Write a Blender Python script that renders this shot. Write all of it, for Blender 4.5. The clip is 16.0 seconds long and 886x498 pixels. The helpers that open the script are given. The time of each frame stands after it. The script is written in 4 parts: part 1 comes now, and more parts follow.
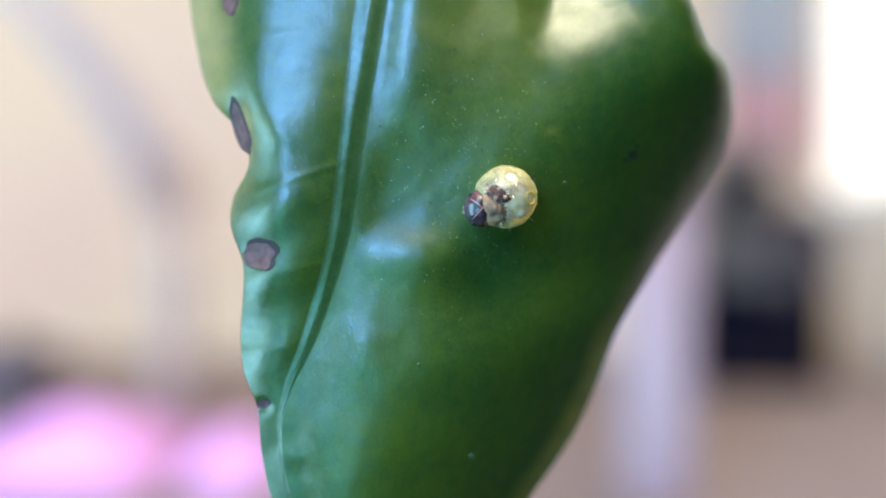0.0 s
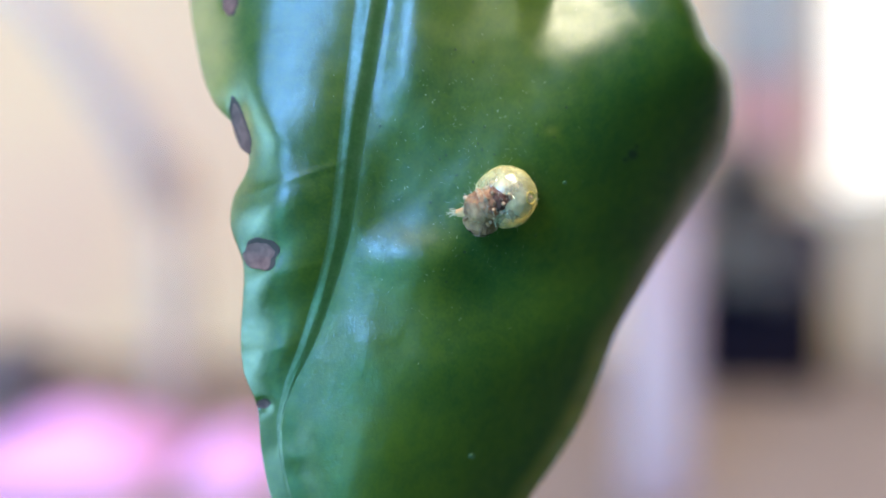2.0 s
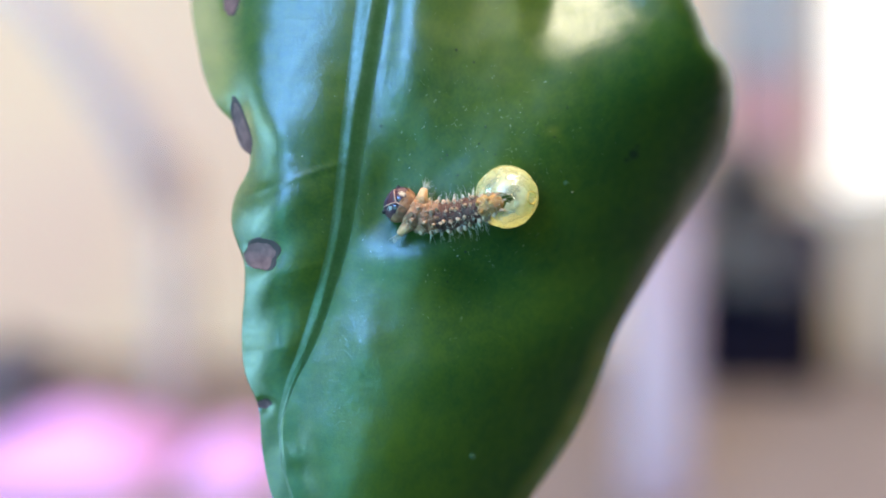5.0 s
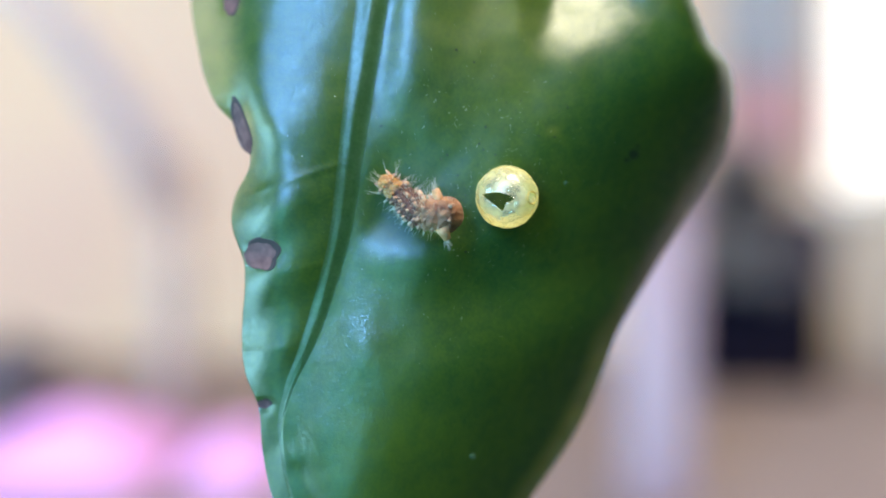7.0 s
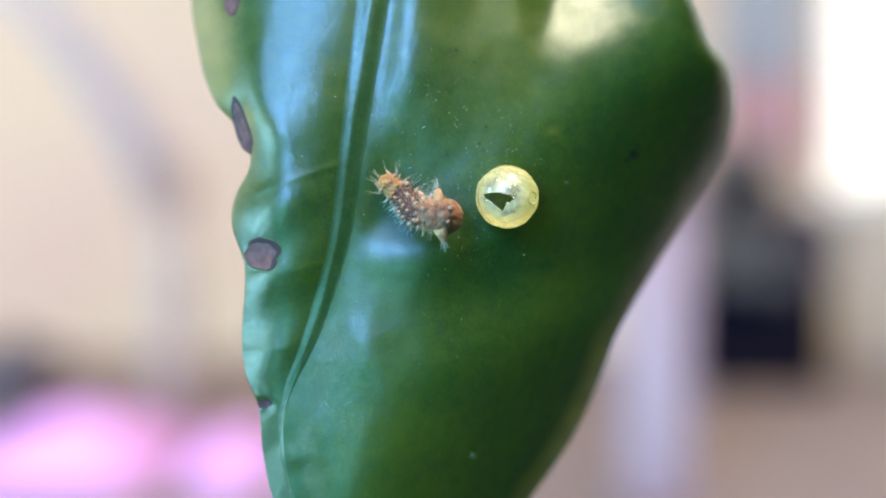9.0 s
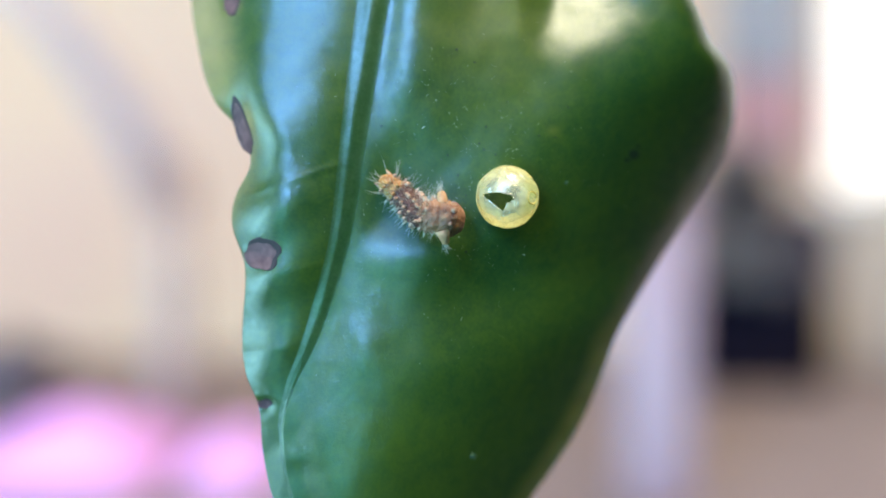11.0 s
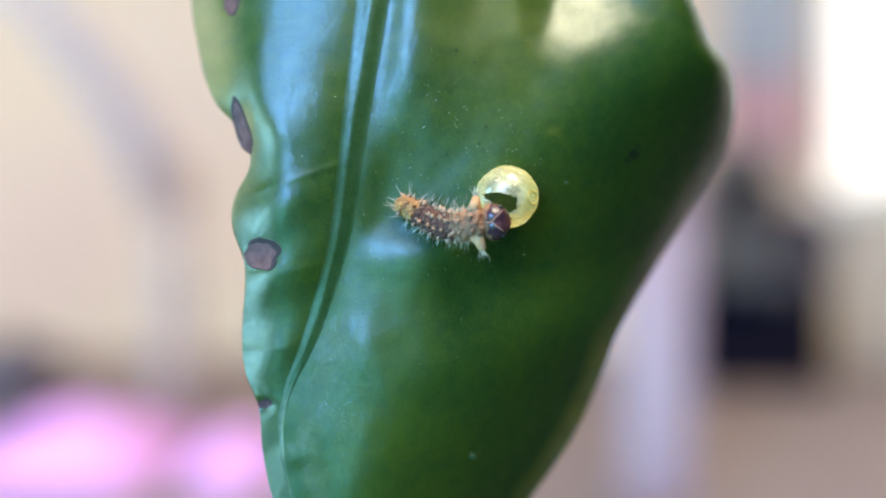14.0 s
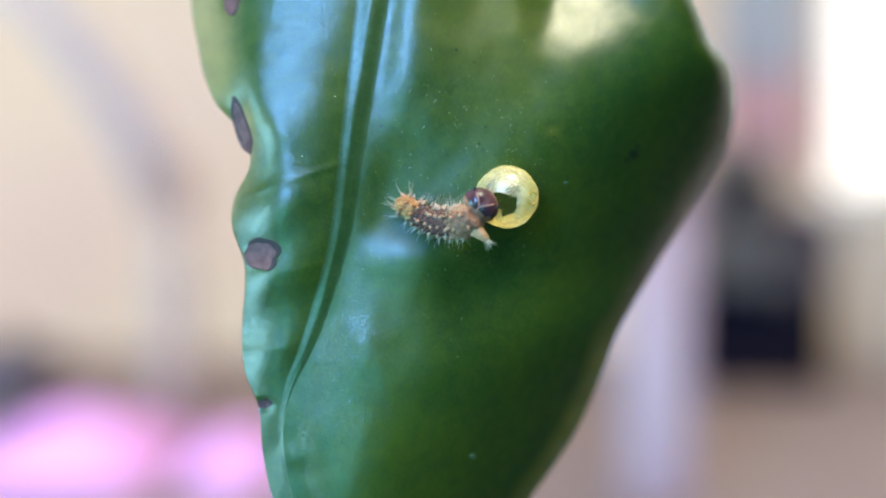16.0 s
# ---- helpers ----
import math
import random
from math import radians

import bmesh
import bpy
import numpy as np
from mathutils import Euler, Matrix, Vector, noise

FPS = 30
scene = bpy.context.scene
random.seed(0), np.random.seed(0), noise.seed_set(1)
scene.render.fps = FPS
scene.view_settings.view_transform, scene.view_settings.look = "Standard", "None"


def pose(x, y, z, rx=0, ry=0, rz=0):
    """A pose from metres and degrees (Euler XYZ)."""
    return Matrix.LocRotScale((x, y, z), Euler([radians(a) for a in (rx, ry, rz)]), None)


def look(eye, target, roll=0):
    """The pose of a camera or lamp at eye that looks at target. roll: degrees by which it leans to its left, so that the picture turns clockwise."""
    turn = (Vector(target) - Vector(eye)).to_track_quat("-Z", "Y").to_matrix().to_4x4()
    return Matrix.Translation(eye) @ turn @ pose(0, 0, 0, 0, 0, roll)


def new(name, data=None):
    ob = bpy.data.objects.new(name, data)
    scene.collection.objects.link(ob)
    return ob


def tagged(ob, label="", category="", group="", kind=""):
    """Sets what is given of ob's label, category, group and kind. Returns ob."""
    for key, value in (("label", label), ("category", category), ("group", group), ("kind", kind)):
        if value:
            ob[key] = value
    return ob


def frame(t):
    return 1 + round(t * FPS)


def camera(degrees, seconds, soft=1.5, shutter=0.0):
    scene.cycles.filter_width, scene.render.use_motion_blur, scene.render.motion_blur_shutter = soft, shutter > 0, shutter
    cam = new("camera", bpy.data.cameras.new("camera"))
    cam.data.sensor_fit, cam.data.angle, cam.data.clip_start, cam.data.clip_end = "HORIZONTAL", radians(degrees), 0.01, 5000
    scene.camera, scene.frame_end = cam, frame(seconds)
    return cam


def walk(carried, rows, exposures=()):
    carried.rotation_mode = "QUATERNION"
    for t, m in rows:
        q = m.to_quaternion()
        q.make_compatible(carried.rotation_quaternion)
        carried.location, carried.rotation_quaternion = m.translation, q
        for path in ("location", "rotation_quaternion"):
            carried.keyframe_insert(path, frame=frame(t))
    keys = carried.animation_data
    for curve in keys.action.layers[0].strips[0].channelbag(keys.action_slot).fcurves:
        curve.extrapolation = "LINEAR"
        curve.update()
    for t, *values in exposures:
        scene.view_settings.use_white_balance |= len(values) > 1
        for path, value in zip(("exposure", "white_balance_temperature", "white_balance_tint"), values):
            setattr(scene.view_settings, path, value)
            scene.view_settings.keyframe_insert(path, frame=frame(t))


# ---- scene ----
cam = camera(40, 16.0, soft=1.6)
cam.data.dof.use_dof = True
cam.data.dof.focus_distance = 0.02298
cam.data.dof.aperture_fstop = 34
D = 23.5                       # camera to leaf, mm
MM = 0.001


def eye(slide):
    return look((slide * MM, -D * MM, 0), (slide * MM, 0, 0))


walk(cam, [(0, eye(0)), (2.2, eye(-0.001)), (3.6, eye(-0.013)), (7.2, eye(-0.023)), (11.4, eye(-0.03)),
           (13.6, eye(-0.029)), (14.6, eye(-0.022)), (16, eye(-0.024))], exposures=[(0, -0.04), (12.6, -0.04), (13.6, -0.10), (16, -0.09)])

# ---- light ----
world = bpy.data.worlds.new("sky")
scene.world = world
world.use_nodes = True
sky = world.node_tree.nodes.new("ShaderNodeTexSky")
sky.sky_type, sky.sun_disc = "NISHITA", False
sky.sun_elevation, sky.sun_rotation = radians(40), radians(150)
world.node_tree.links.new(sky.outputs[0], world.node_tree.nodes["Background"].inputs[0])
world.node_tree.nodes["Background"].inputs[1].default_value = 0.12


def daylight(name, eye_at, target, w, h, watts, colour):
    """Area lamp set in an opening; all but the north one are added out of view."""
    lamp = bpy.data.lights.new(name, "AREA")
    lamp.shape, lamp.size, lamp.size_y, lamp.energy, lamp.color = "RECTANGLE", w, h, watts, colour
    ob = new(name, lamp)
    ob.matrix_world = look(eye_at, target)
    return ob


# room: x -1.5 to 1.5, y -1.6 to 1.3, z -0.85 to 1.6
RX, RY0, RY1, RZ0, RZ1 = 1.5, -1.6, 1.3, -0.85, 1.6
# Unseen lamp behind the viewer, for the blue sky mirrored in the gloss
daylight("added_light", (-0.72, RY0 - 0.02, 0.84), (-0.72, 0, 0.84), 0.36, 0.94, 80, (0.18, 0.45, 1.0))
# Unseen side fill, added for the mint sheen on the left lobes
daylight("added_light", (-RX - 0.02, -0.65, -0.225), (0, -0.65, -0.225), 1.0, 0.95, 52, (0.34, 0.78, 1.0))
# Unseen fill, added for the teal sheen low on the leaf
daylight("sheen_fill", (-0.71, RY0 - 0.02, -0.29), (-0.71, 0, -0.29), 1.02, 0.86, 14.5, (0.14, 0.80, 0.86))
# Unseen top fill, added for warm light and the upper right highlight
daylight("top_fill", (0.25, -0.66, RZ1 + 0.02), (0.25, -0.66, 0), 1.2, 1.0, 94, (1.0, 0.90, 0.66))
# Unseen fill, added to brighten the back wall
daylight("added_light", (-RX - 0.02, 0.75, 0.5), (0, 0.75, 0.5), 0.9, 1.4, 15, (1.0, 0.87, 0.78))
# lamp of the north opening, the only one in view
daylight("added_light", (0.88, RY1 + 0.02, 0.76), (0.88, 0, 0.76), 0.94, 1.38, 4, (1.0, 0.97, 0.92))


# ---- materials ----
def mat(name, colour, rough=0.5, spec=0.5, metal=0.0, scale=0.0, vary=0.25, bump=0.0, bump_scale=0.0, coat=0.0, sss=0.0, second=None, trans=0.0, detail=6.0, coat_rough=0.33):
    """Noise-varied surface; scale is the grain's frequency per metre."""
    m = bpy.data.materials.new(name)
    m.use_nodes = True
    nt = m.node_tree
    p = nt.nodes["Principled BSDF"]
    p.inputs["Roughness"].default_value = rough
    p.inputs["Metallic"].default_value = metal
    p.inputs["Specular IOR Level"].default_value = spec
    p.inputs["Coat Weight"].default_value = coat
    p.inputs["Coat Roughness"].default_value = coat_rough
    if sss:
        p.inputs["Subsurface Weight"].default_value = sss
        p.inputs["Subsurface Radius"].default_value = (1.0, 0.6, 0.3)
        p.inputs["Subsurface Scale"].default_value = 0.00008
    p.inputs["Base Color"].default_value = (*colour, 1)
    co = nt.nodes.new("ShaderNodeTexCoord")
    if scale:
        second = second or tuple(c * (1 - vary) for c in colour)
        n1 = nt.nodes.new("ShaderNodeTexNoise")
        n1.inputs["Scale"].default_value, n1.inputs["Detail"].default_value = scale, detail
        n2 = nt.nodes.new("ShaderNodeTexNoise")
        n2.inputs["Scale"].default_value, n2.inputs["Detail"].default_value = scale * 0.17, 3
        add = nt.nodes.new("ShaderNodeMath")
        add.operation = "ADD"
        half = nt.nodes.new("ShaderNodeMath")
        half.operation, half.inputs[1].default_value = "MULTIPLY", 0.5
        ramp = nt.nodes.new("ShaderNodeValToRGB")
        ramp.color_ramp.elements[0].position, ramp.color_ramp.elements[1].position = 0.36, 0.64
        ramp.color_ramp.elements[0].color, ramp.color_ramp.elements[1].color = (*second, 1), (*colour, 1)
        for n in (n1, n2):
            nt.links.new(co.outputs["Object"], n.inputs["Vector"])
        nt.links.new(n1.outputs["Fac"], add.inputs[0])
        nt.links.new(n2.outputs["Fac"], add.inputs[1])
        nt.links.new(add.outputs[0], half.inputs[0])
        nt.links.new(half.outputs[0], ramp.inputs[0])
        nt.links.new(ramp.outputs[0], p.inputs["Base Color"])
    if bump:
        nb = nt.nodes.new("ShaderNodeTexNoise")
        nb.inputs["Scale"].default_value, nb.inputs["Detail"].default_value = bump_scale or scale * 2, 8
        nb.inputs["Roughness"].default_value = 0.55
        b = nt.nodes.new("ShaderNodeBump")
        b.inputs["Strength"].default_value, b.inputs["Distance"].default_value = 1.0, bump
        nt.links.new(co.outputs["Object"], nb.inputs["Vector"])
        nt.links.new(nb.outputs["Fac"], b.inputs["Height"])
        nt.links.new(b.outputs[0], p.inputs["Normal"])
        nt.links.new(b.outputs[0], p.inputs["Coat Normal"])
    if trans:
        tr = nt.nodes.new("ShaderNodeBsdfTranslucent")
        tr.inputs[0].default_value = (min(colour[0] * 4.5, 0.8), min(colour[1] * 3.6, 0.8), min(colour[2] * 3, 0.7), 1)
        mix = nt.nodes.new("ShaderNodeMixShader")
        mix.inputs[0].default_value = trans
        nt.links.new(p.outputs[0], mix.inputs[1])
        nt.links.new(tr.outputs[0], mix.inputs[2])
        nt.links.new(mix.outputs[0], nt.nodes["Material Output"].inputs[0])
    return m


def leaf_skin(name, deep, fresh, rough, spec, coat, coat_rough, trans):
    """Waxy leaf: two greens in clouds and fine mottling, fine cell relief under a patchy waxy gloss."""
    m = bpy.data.materials.new(name)
    m.use_nodes = True
    nt = m.node_tree
    p = nt.nodes["Principled BSDF"]
    co = nt.nodes.new("ShaderNodeTexCoord")

    def tex(kind, scale, detail=4.0):
        n = nt.nodes.new(kind)
        n.inputs["Scale"].default_value = scale
        if kind == "ShaderNodeTexNoise":
            n.inputs["Detail"].default_value = detail
        nt.links.new(co.outputs["Object"], n.inputs["Vector"])
        return n.outputs[0]

    def spread(value, a, b, lo, hi):
        r = nt.nodes.new("ShaderNodeMapRange")
        for k, v in enumerate((a, b, lo, hi)):
            r.inputs[k + 1].default_value = v
        nt.links.new(value, r.inputs[0])
        return r.outputs[0]

    def total(a, b, op="ADD"):
        n = nt.nodes.new("ShaderNodeMath")
        n.operation = op
        nt.links.new(a, n.inputs[0])
        nt.links.new(b, n.inputs[1])
        return n.outputs[0]

    def relief(height, distance, under=None):
        b = nt.nodes.new("ShaderNodeBump")
        b.inputs["Distance"].default_value = distance
        nt.links.new(height, b.inputs["Height"])
        if under:
            nt.links.new(under, b.inputs["Normal"])
        return b.outputs[0]
    clouds = spread(tex("ShaderNodeTexNoise", 420, 3), 0.36, 0.64, 0.0, 0.55)
    mottle = spread(total(tex("ShaderNodeTexNoise", 4200, 6), tex("ShaderNodeTexNoise", 17000, 4)), 0.74, 1.26, 0.0, 0.62)
    mix = nt.nodes.new("ShaderNodeMix")
    mix.data_type = "RGBA"
    nt.links.new(total(clouds, mottle), mix.inputs[0])
    mix.inputs[6].default_value, mix.inputs[7].default_value = (*deep, 1), (*fresh, 1)
    # yellow painted in for light through the margin, plus yellower patches and a spot
    glow_tint, tinted = nt.nodes.new("ShaderNodeAttribute"), nt.nodes.new("ShaderNodeMix")
    glow_tint.attribute_name, tinted.data_type = "glow_and_spots", "RGBA"
    nt.links.new(glow_tint.outputs["Fac"], tinted.inputs[0])
    nt.links.new(mix.outputs[2], tinted.inputs[6])
    tinted.inputs[7].default_value = (0.24, 0.215, 0.03, 1)
    nt.links.new(tinted.outputs[2], p.inputs["Base Color"])
    cells = tex("ShaderNodeTexNoise", 21000, 3)
    fine = tex("ShaderNodeTexNoise", 34000, 3)
    skin = relief(fine, 0.000003)
    nt.links.new(skin, p.inputs["Normal"])
    nt.links.new(relief(cells, 0.0000085, skin), p.inputs["Coat Normal"])
    wax = spread(total(tex("ShaderNodeTexNoise", 9000, 4), tex("ShaderNodeTexNoise", 26000, 3)), 0.88, 1.14, 0.45, 1.0)
    strength = nt.nodes.new("ShaderNodeMath")
    strength.operation, strength.inputs[1].default_value = "MULTIPLY", coat
    nt.links.new(wax, strength.inputs[0])
    nt.links.new(strength.outputs[0], p.inputs["Coat Weight"])
    p.inputs["Coat Roughness"].default_value = coat_rough
    nt.links.new(spread(tex("ShaderNodeTexNoise", 2600, 5), 0.35, 0.65, rough - 0.06, rough + 0.06), p.inputs["Roughness"])
    p.inputs["Coat IOR"].default_value = 1.56
    p.inputs["Specular IOR Level"].default_value = spec
    tr = nt.nodes.new("ShaderNodeBsdfTranslucent")
    through_light = nt.nodes.new("ShaderNodeVectorMath")
    through_light.operation, through_light.inputs[1].default_value = "MULTIPLY", (4.2, 3.8, 2.0)
    nt.links.new(tinted.outputs[2], through_light.inputs[0])
    nt.links.new(through_light.outputs[0], tr.inputs[0])
    both = nt.nodes.new("ShaderNodeMixShader")
    both.inputs[0].default_value = trans
    nt.links.new(p.outputs[0], both.inputs[1])
    nt.links.new(tr.outputs[0], both.inputs[2])
    nt.links.new(both.outputs[0], nt.nodes["Material Output"].inputs[0])
    return m


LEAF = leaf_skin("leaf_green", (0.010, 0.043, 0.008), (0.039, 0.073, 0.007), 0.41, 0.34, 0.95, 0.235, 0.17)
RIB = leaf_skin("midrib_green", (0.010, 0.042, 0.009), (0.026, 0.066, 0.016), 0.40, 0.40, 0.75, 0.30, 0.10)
SCAR = mat("scar_grey", (0.17, 0.082, 0.078), 0.7, 0.2, scale=5000, second=(0.060, 0.026, 0.028), bump=0.00001, bump_scale=9000)
SCAR_RIM = mat("scar_rim_brown", (0.03, 0.014, 0.014), 0.6, 0.3, scale=5000, vary=0.4)
STAIN = mat("dark_stain", (0.014, 0.034, 0.010), 0.6, 0.3, scale=9000, vary=0.5)
PALE_SPOT = mat("pale_spot", (0.075, 0.145, 0.07), 0.3, 0.4, scale=9000, vary=0.4)
DUST = mat("pale_dust", (0.85, 0.84, 0.66), 0.5, 0.5, scale=20000)
GRIT = mat("black_grit", (0.01, 0.012, 0.012), 0.6, 0.3, scale=20000)


def film():
    """Thin yellow eggshell: part clear, part glowing through, glossy."""
    m = mat("eggshell", (0.98, 0.96, 0.84), 0.25, 0.9, scale=3500, second=(0.95, 0.84, 0.42), bump=0.00004, bump_scale=3600, coat=0.4, coat_rough=0.2)
    nt = m.node_tree
    p, out = nt.nodes["Principled BSDF"], nt.nodes["Material Output"]
    p.inputs["Coat IOR"].default_value = 1.7
    tr = nt.nodes.new("ShaderNodeBsdfTranslucent")
    tr.inputs[0].default_value = (1.0, 0.92, 0.54, 1)
    cl = nt.nodes.new("ShaderNodeBsdfTransparent")
    cl.inputs[0].default_value = (1.0, 0.95, 0.80, 1)
    a, b = nt.nodes.new("ShaderNodeMixShader"), nt.nodes.new("ShaderNodeMixShader")
    a.inputs[0].default_value = 0.58
    co, n, ramp = nt.nodes.new("ShaderNodeTexCoord"), nt.nodes.new("ShaderNodeTexNoise"), nt.nodes.new("ShaderNodeMapRange")
    n.inputs["Scale"].default_value, n.inputs["Detail"].default_value = 3200, 5
    ramp.inputs[1].default_value, ramp.inputs[2].default_value, ramp.inputs[3].default_value, ramp.inputs[4].default_value = 0.35, 0.65, 0.56, 0.83
    nt.links.new(co.outputs["Object"], n.inputs["Vector"])
    nt.links.new(n.outputs["Fac"], ramp.inputs[0])
    nt.links.new(ramp.outputs[0], b.inputs[0])
    nt.links.new(p.outputs[0], a.inputs[1])
    nt.links.new(tr.outputs[0], a.inputs[2])
    nt.links.new(a.outputs[0], b.inputs[1])
    nt.links.new(cl.outputs[0], b.inputs[2])
    gloss, over = nt.nodes.new("ShaderNodeBsdfGlossy"), nt.nodes.new("ShaderNodeMixShader")
    gloss.inputs["Roughness"].default_value = 0.2
    over.inputs[0].default_value = 0.08
    nt.links.new(p.inputs["Normal"].links[0].from_socket, gloss.inputs["Normal"])
    nt.links.new(b.outputs[0], over.inputs[1])
    nt.links.new(gloss.outputs[0], over.inputs[2])
    nt.links.new(over.outputs[0], out.inputs[0])
    return m


SHELL = film()
SHELL_BASE = mat("eggshell_base", (0.97, 0.91, 0.58), 0.4, 0.4, scale=4000, second=(0.95, 0.80, 0.30), bump=0.00001, bump_scale=6000, trans=0.35)
RING = mat("ring_amber", (0.52, 0.36, 0.08), 0.4, 0.5, scale=9000)
SKIN = mat("skin_brown", (0.11, 0.038, 0.025), 0.55, 0.3, scale=9000, second=(0.034, 0.013, 0.011), bump=0.00005, bump_scale=15000)
SKIN_TAN = mat("skin_tan", (0.40, 0.195, 0.10), 0.55, 0.3, scale=5500, second=(0.11, 0.042, 0.025), bump=0.00005, bump_scale=14000, sss=0.3)
SKIN_ORANGE = mat("skin_orange", (0.47, 0.235, 0.07), 0.5, 0.3, scale=8000, second=(0.19, 0.075, 0.028), bump=0.00004, bump_scale=16000, sss=0.3)
WART = mat("wart_tan", (0.45, 0.275, 0.175), 0.55, 0.25, scale=16000, second=(0.24, 0.115, 0.07), bump=0.00003, bump_scale=22000)
HORN = mat("horn_orange", (0.55, 0.30, 0.15), 0.5, 0.3, scale=9000, second=(0.36, 0.17, 0.08), bump=0.00003, bump_scale=18000, sss=0.4)
BRISTLE = mat("bristle_pale", (0.58, 0.50, 0.38), 0.4, 0.4, scale=9000, trans=0.3)
HEAD = mat("head_dark", (0.095, 0.036, 0.040), 0.22, 0.5, scale=4500, second=(0.020, 0.009, 0.018), bump=0.000008, bump_scale=15000)
MARK = mat("head_mark", (0.33, 0.18, 0.14), 0.5, 0.3, scale=9000, second=(0.22, 0.11, 0.09))

PLASTER = mat("cream_plaster", (0.66, 0.455, 0.295), 0.85, 0.2, scale=4, second=(0.62, 0.415, 0.325), bump=0.001, bump_scale=60)
# two dark colours for unseen surfaces, set to keep the leaf's reflections dark
UNSEEN_DARK = mat("unseen_dark", (0.040, 0.050, 0.040), 0.9, 0.2, scale=8, vary=0.3, bump=0.001, bump_scale=60)
UNSEEN_OLIVE = mat("unseen_olive", (0.034, 0.036, 0.012), 0.9, 0.2, scale=8, vary=0.3, bump=0.001, bump_scale=60)
WHITE = mat("white_paint", (0.72, 0.64, 0.55), 0.6, 0.3, scale=10, vary=0.08, bump=0.0006, bump_scale=90)
TABLE = mat("table_wood", (0.19, 0.145, 0.145), 0.7, 0.2, scale=25, second=(0.14, 0.105, 0.105), bump=0.0006, bump_scale=120)
BARK = mat("pale_bark", (0.37, 0.275, 0.275), 0.8, 0.2, scale=60, second=(0.31, 0.23, 0.23), bump=0.0008, bump_scale=200)
DRYBARK = mat("brown_bark", (0.42, 0.31, 0.27), 0.85, 0.2, scale=60, vary=0.3, bump=0.0008, bump_scale=200)
KNOT = mat("dark_bark", (0.34, 0.215, 0.185), 0.85, 0.2, scale=60, vary=0.35, bump=0.0008, bump_scale=200)
CARD = mat("cardboard", (0.42, 0.34, 0.27), 0.85, 0.2, scale=30, vary=0.15, bump=0.0004, bump_scale=300)
POST = mat("lilac_paint", (0.33, 0.205, 0.235), 0.7, 0.2, scale=30, second=(0.36, 0.24, 0.27), bump=0.0005, bump_scale=150)
PINK = mat("pink_cloth", (0.66, 0.32, 0.74), 0.6, 0.3, scale=60, second=(0.60, 0.27, 0.66), bump=0.0006, bump_scale=300)
ROSE = mat("rose_cloth", (0.52, 0.28, 0.28), 0.8, 0.2, scale=60, second=(0.45, 0.22, 0.23), bump=0.0008, bump_scale=400)
GREYCLOTH = mat("grey_cloth", (0.40, 0.36, 0.37), 0.8, 0.2, scale=50, vary=0.2, bump=0.0008, bump_scale=400)
BLACK = mat("black_plastic", (0.006, 0.004, 0.010), 0.9, 0.1, scale=40, vary=0.4, bump=0.0004, bump_scale=200)
GREYLEAF = mat("grey_leaf", (0.11, 0.10, 0.10), 0.7, 0.2, scale=80, second=(0.05, 0.045, 0.05), trans=0.1)
PALELEAF = mat("pale_leaf", (0.125, 0.11, 0.105), 0.7, 0.2, scale=80, second=(0.075, 0.066, 0.066), trans=0.1)
SLATE = mat("dark_clay", (0.045, 0.030, 0.042), 0.7, 0.3, scale=50, vary=0.4, bump=0.0005, bump_scale=200)


# ---- mesh helpers ----
def part(name, bm, material, parent=None, label="", smooth=True):
    me = bpy.data.meshes.new(name)
    bm.to_mesh(me)
    bm.free()
    for poly in me.polygons:
        poly.use_smooth = smooth
    for m in (material if isinstance(material, (list, tuple)) else [material]):
        me.materials.append(m)
    ob = new(name, me)
    if parent is not None:
        ob.parent = parent
    return tagged(ob, label)


def box(x0, x1, y0, y1, z0, z1, bevel=0.0, bm=None):
    own = bm is None
    bm = bm or bmesh.new()
    r = bmesh.ops.create_cube(bm, size=1, matrix=Matrix.LocRotScale(((x0 + x1) / 2, (y0 + y1) / 2, (z0 + z1) / 2), None, (x1 - x0, y1 - y0, z1 - z0)))
    if bevel and own:
        bmesh.ops.bevel(bm, geom=bm.edges[:], offset=bevel, segments=2, affect="EDGES", profile=0.5)
    return bm


def sweep(points, radii, sides=8, bm=None, cap=True):
    """A tapered tube along points."""
    bm = bm or bmesh.new()
    pts = [Vector(p) for p in points]
    rings, side = [], Vector((0.31, 0.2, 0.93))
    for i, p in enumerate(pts):
        d = (pts[min(i + 1, len(pts) - 1)] - pts[max(i - 1, 0)]).normalized()
        a = (side - d * side.dot(d)).normalized()
        b = d.cross(a)
        side = a
        rings.append([bm.verts.new(p + radii[i] * (math.cos(k * math.tau / sides) * a + math.sin(k * math.tau / sides) * b)) for k in range(sides)])
    for r0, r1 in zip(rings, rings[1:]):
        for k in range(sides):
            bm.faces.new((r0[k], r0[(k + 1) % sides], r1[(k + 1) % sides], r1[k]))
    if cap:
        bm.faces.new(rings[0][::-1])
        bm.faces.new(rings[-1])
    return bm


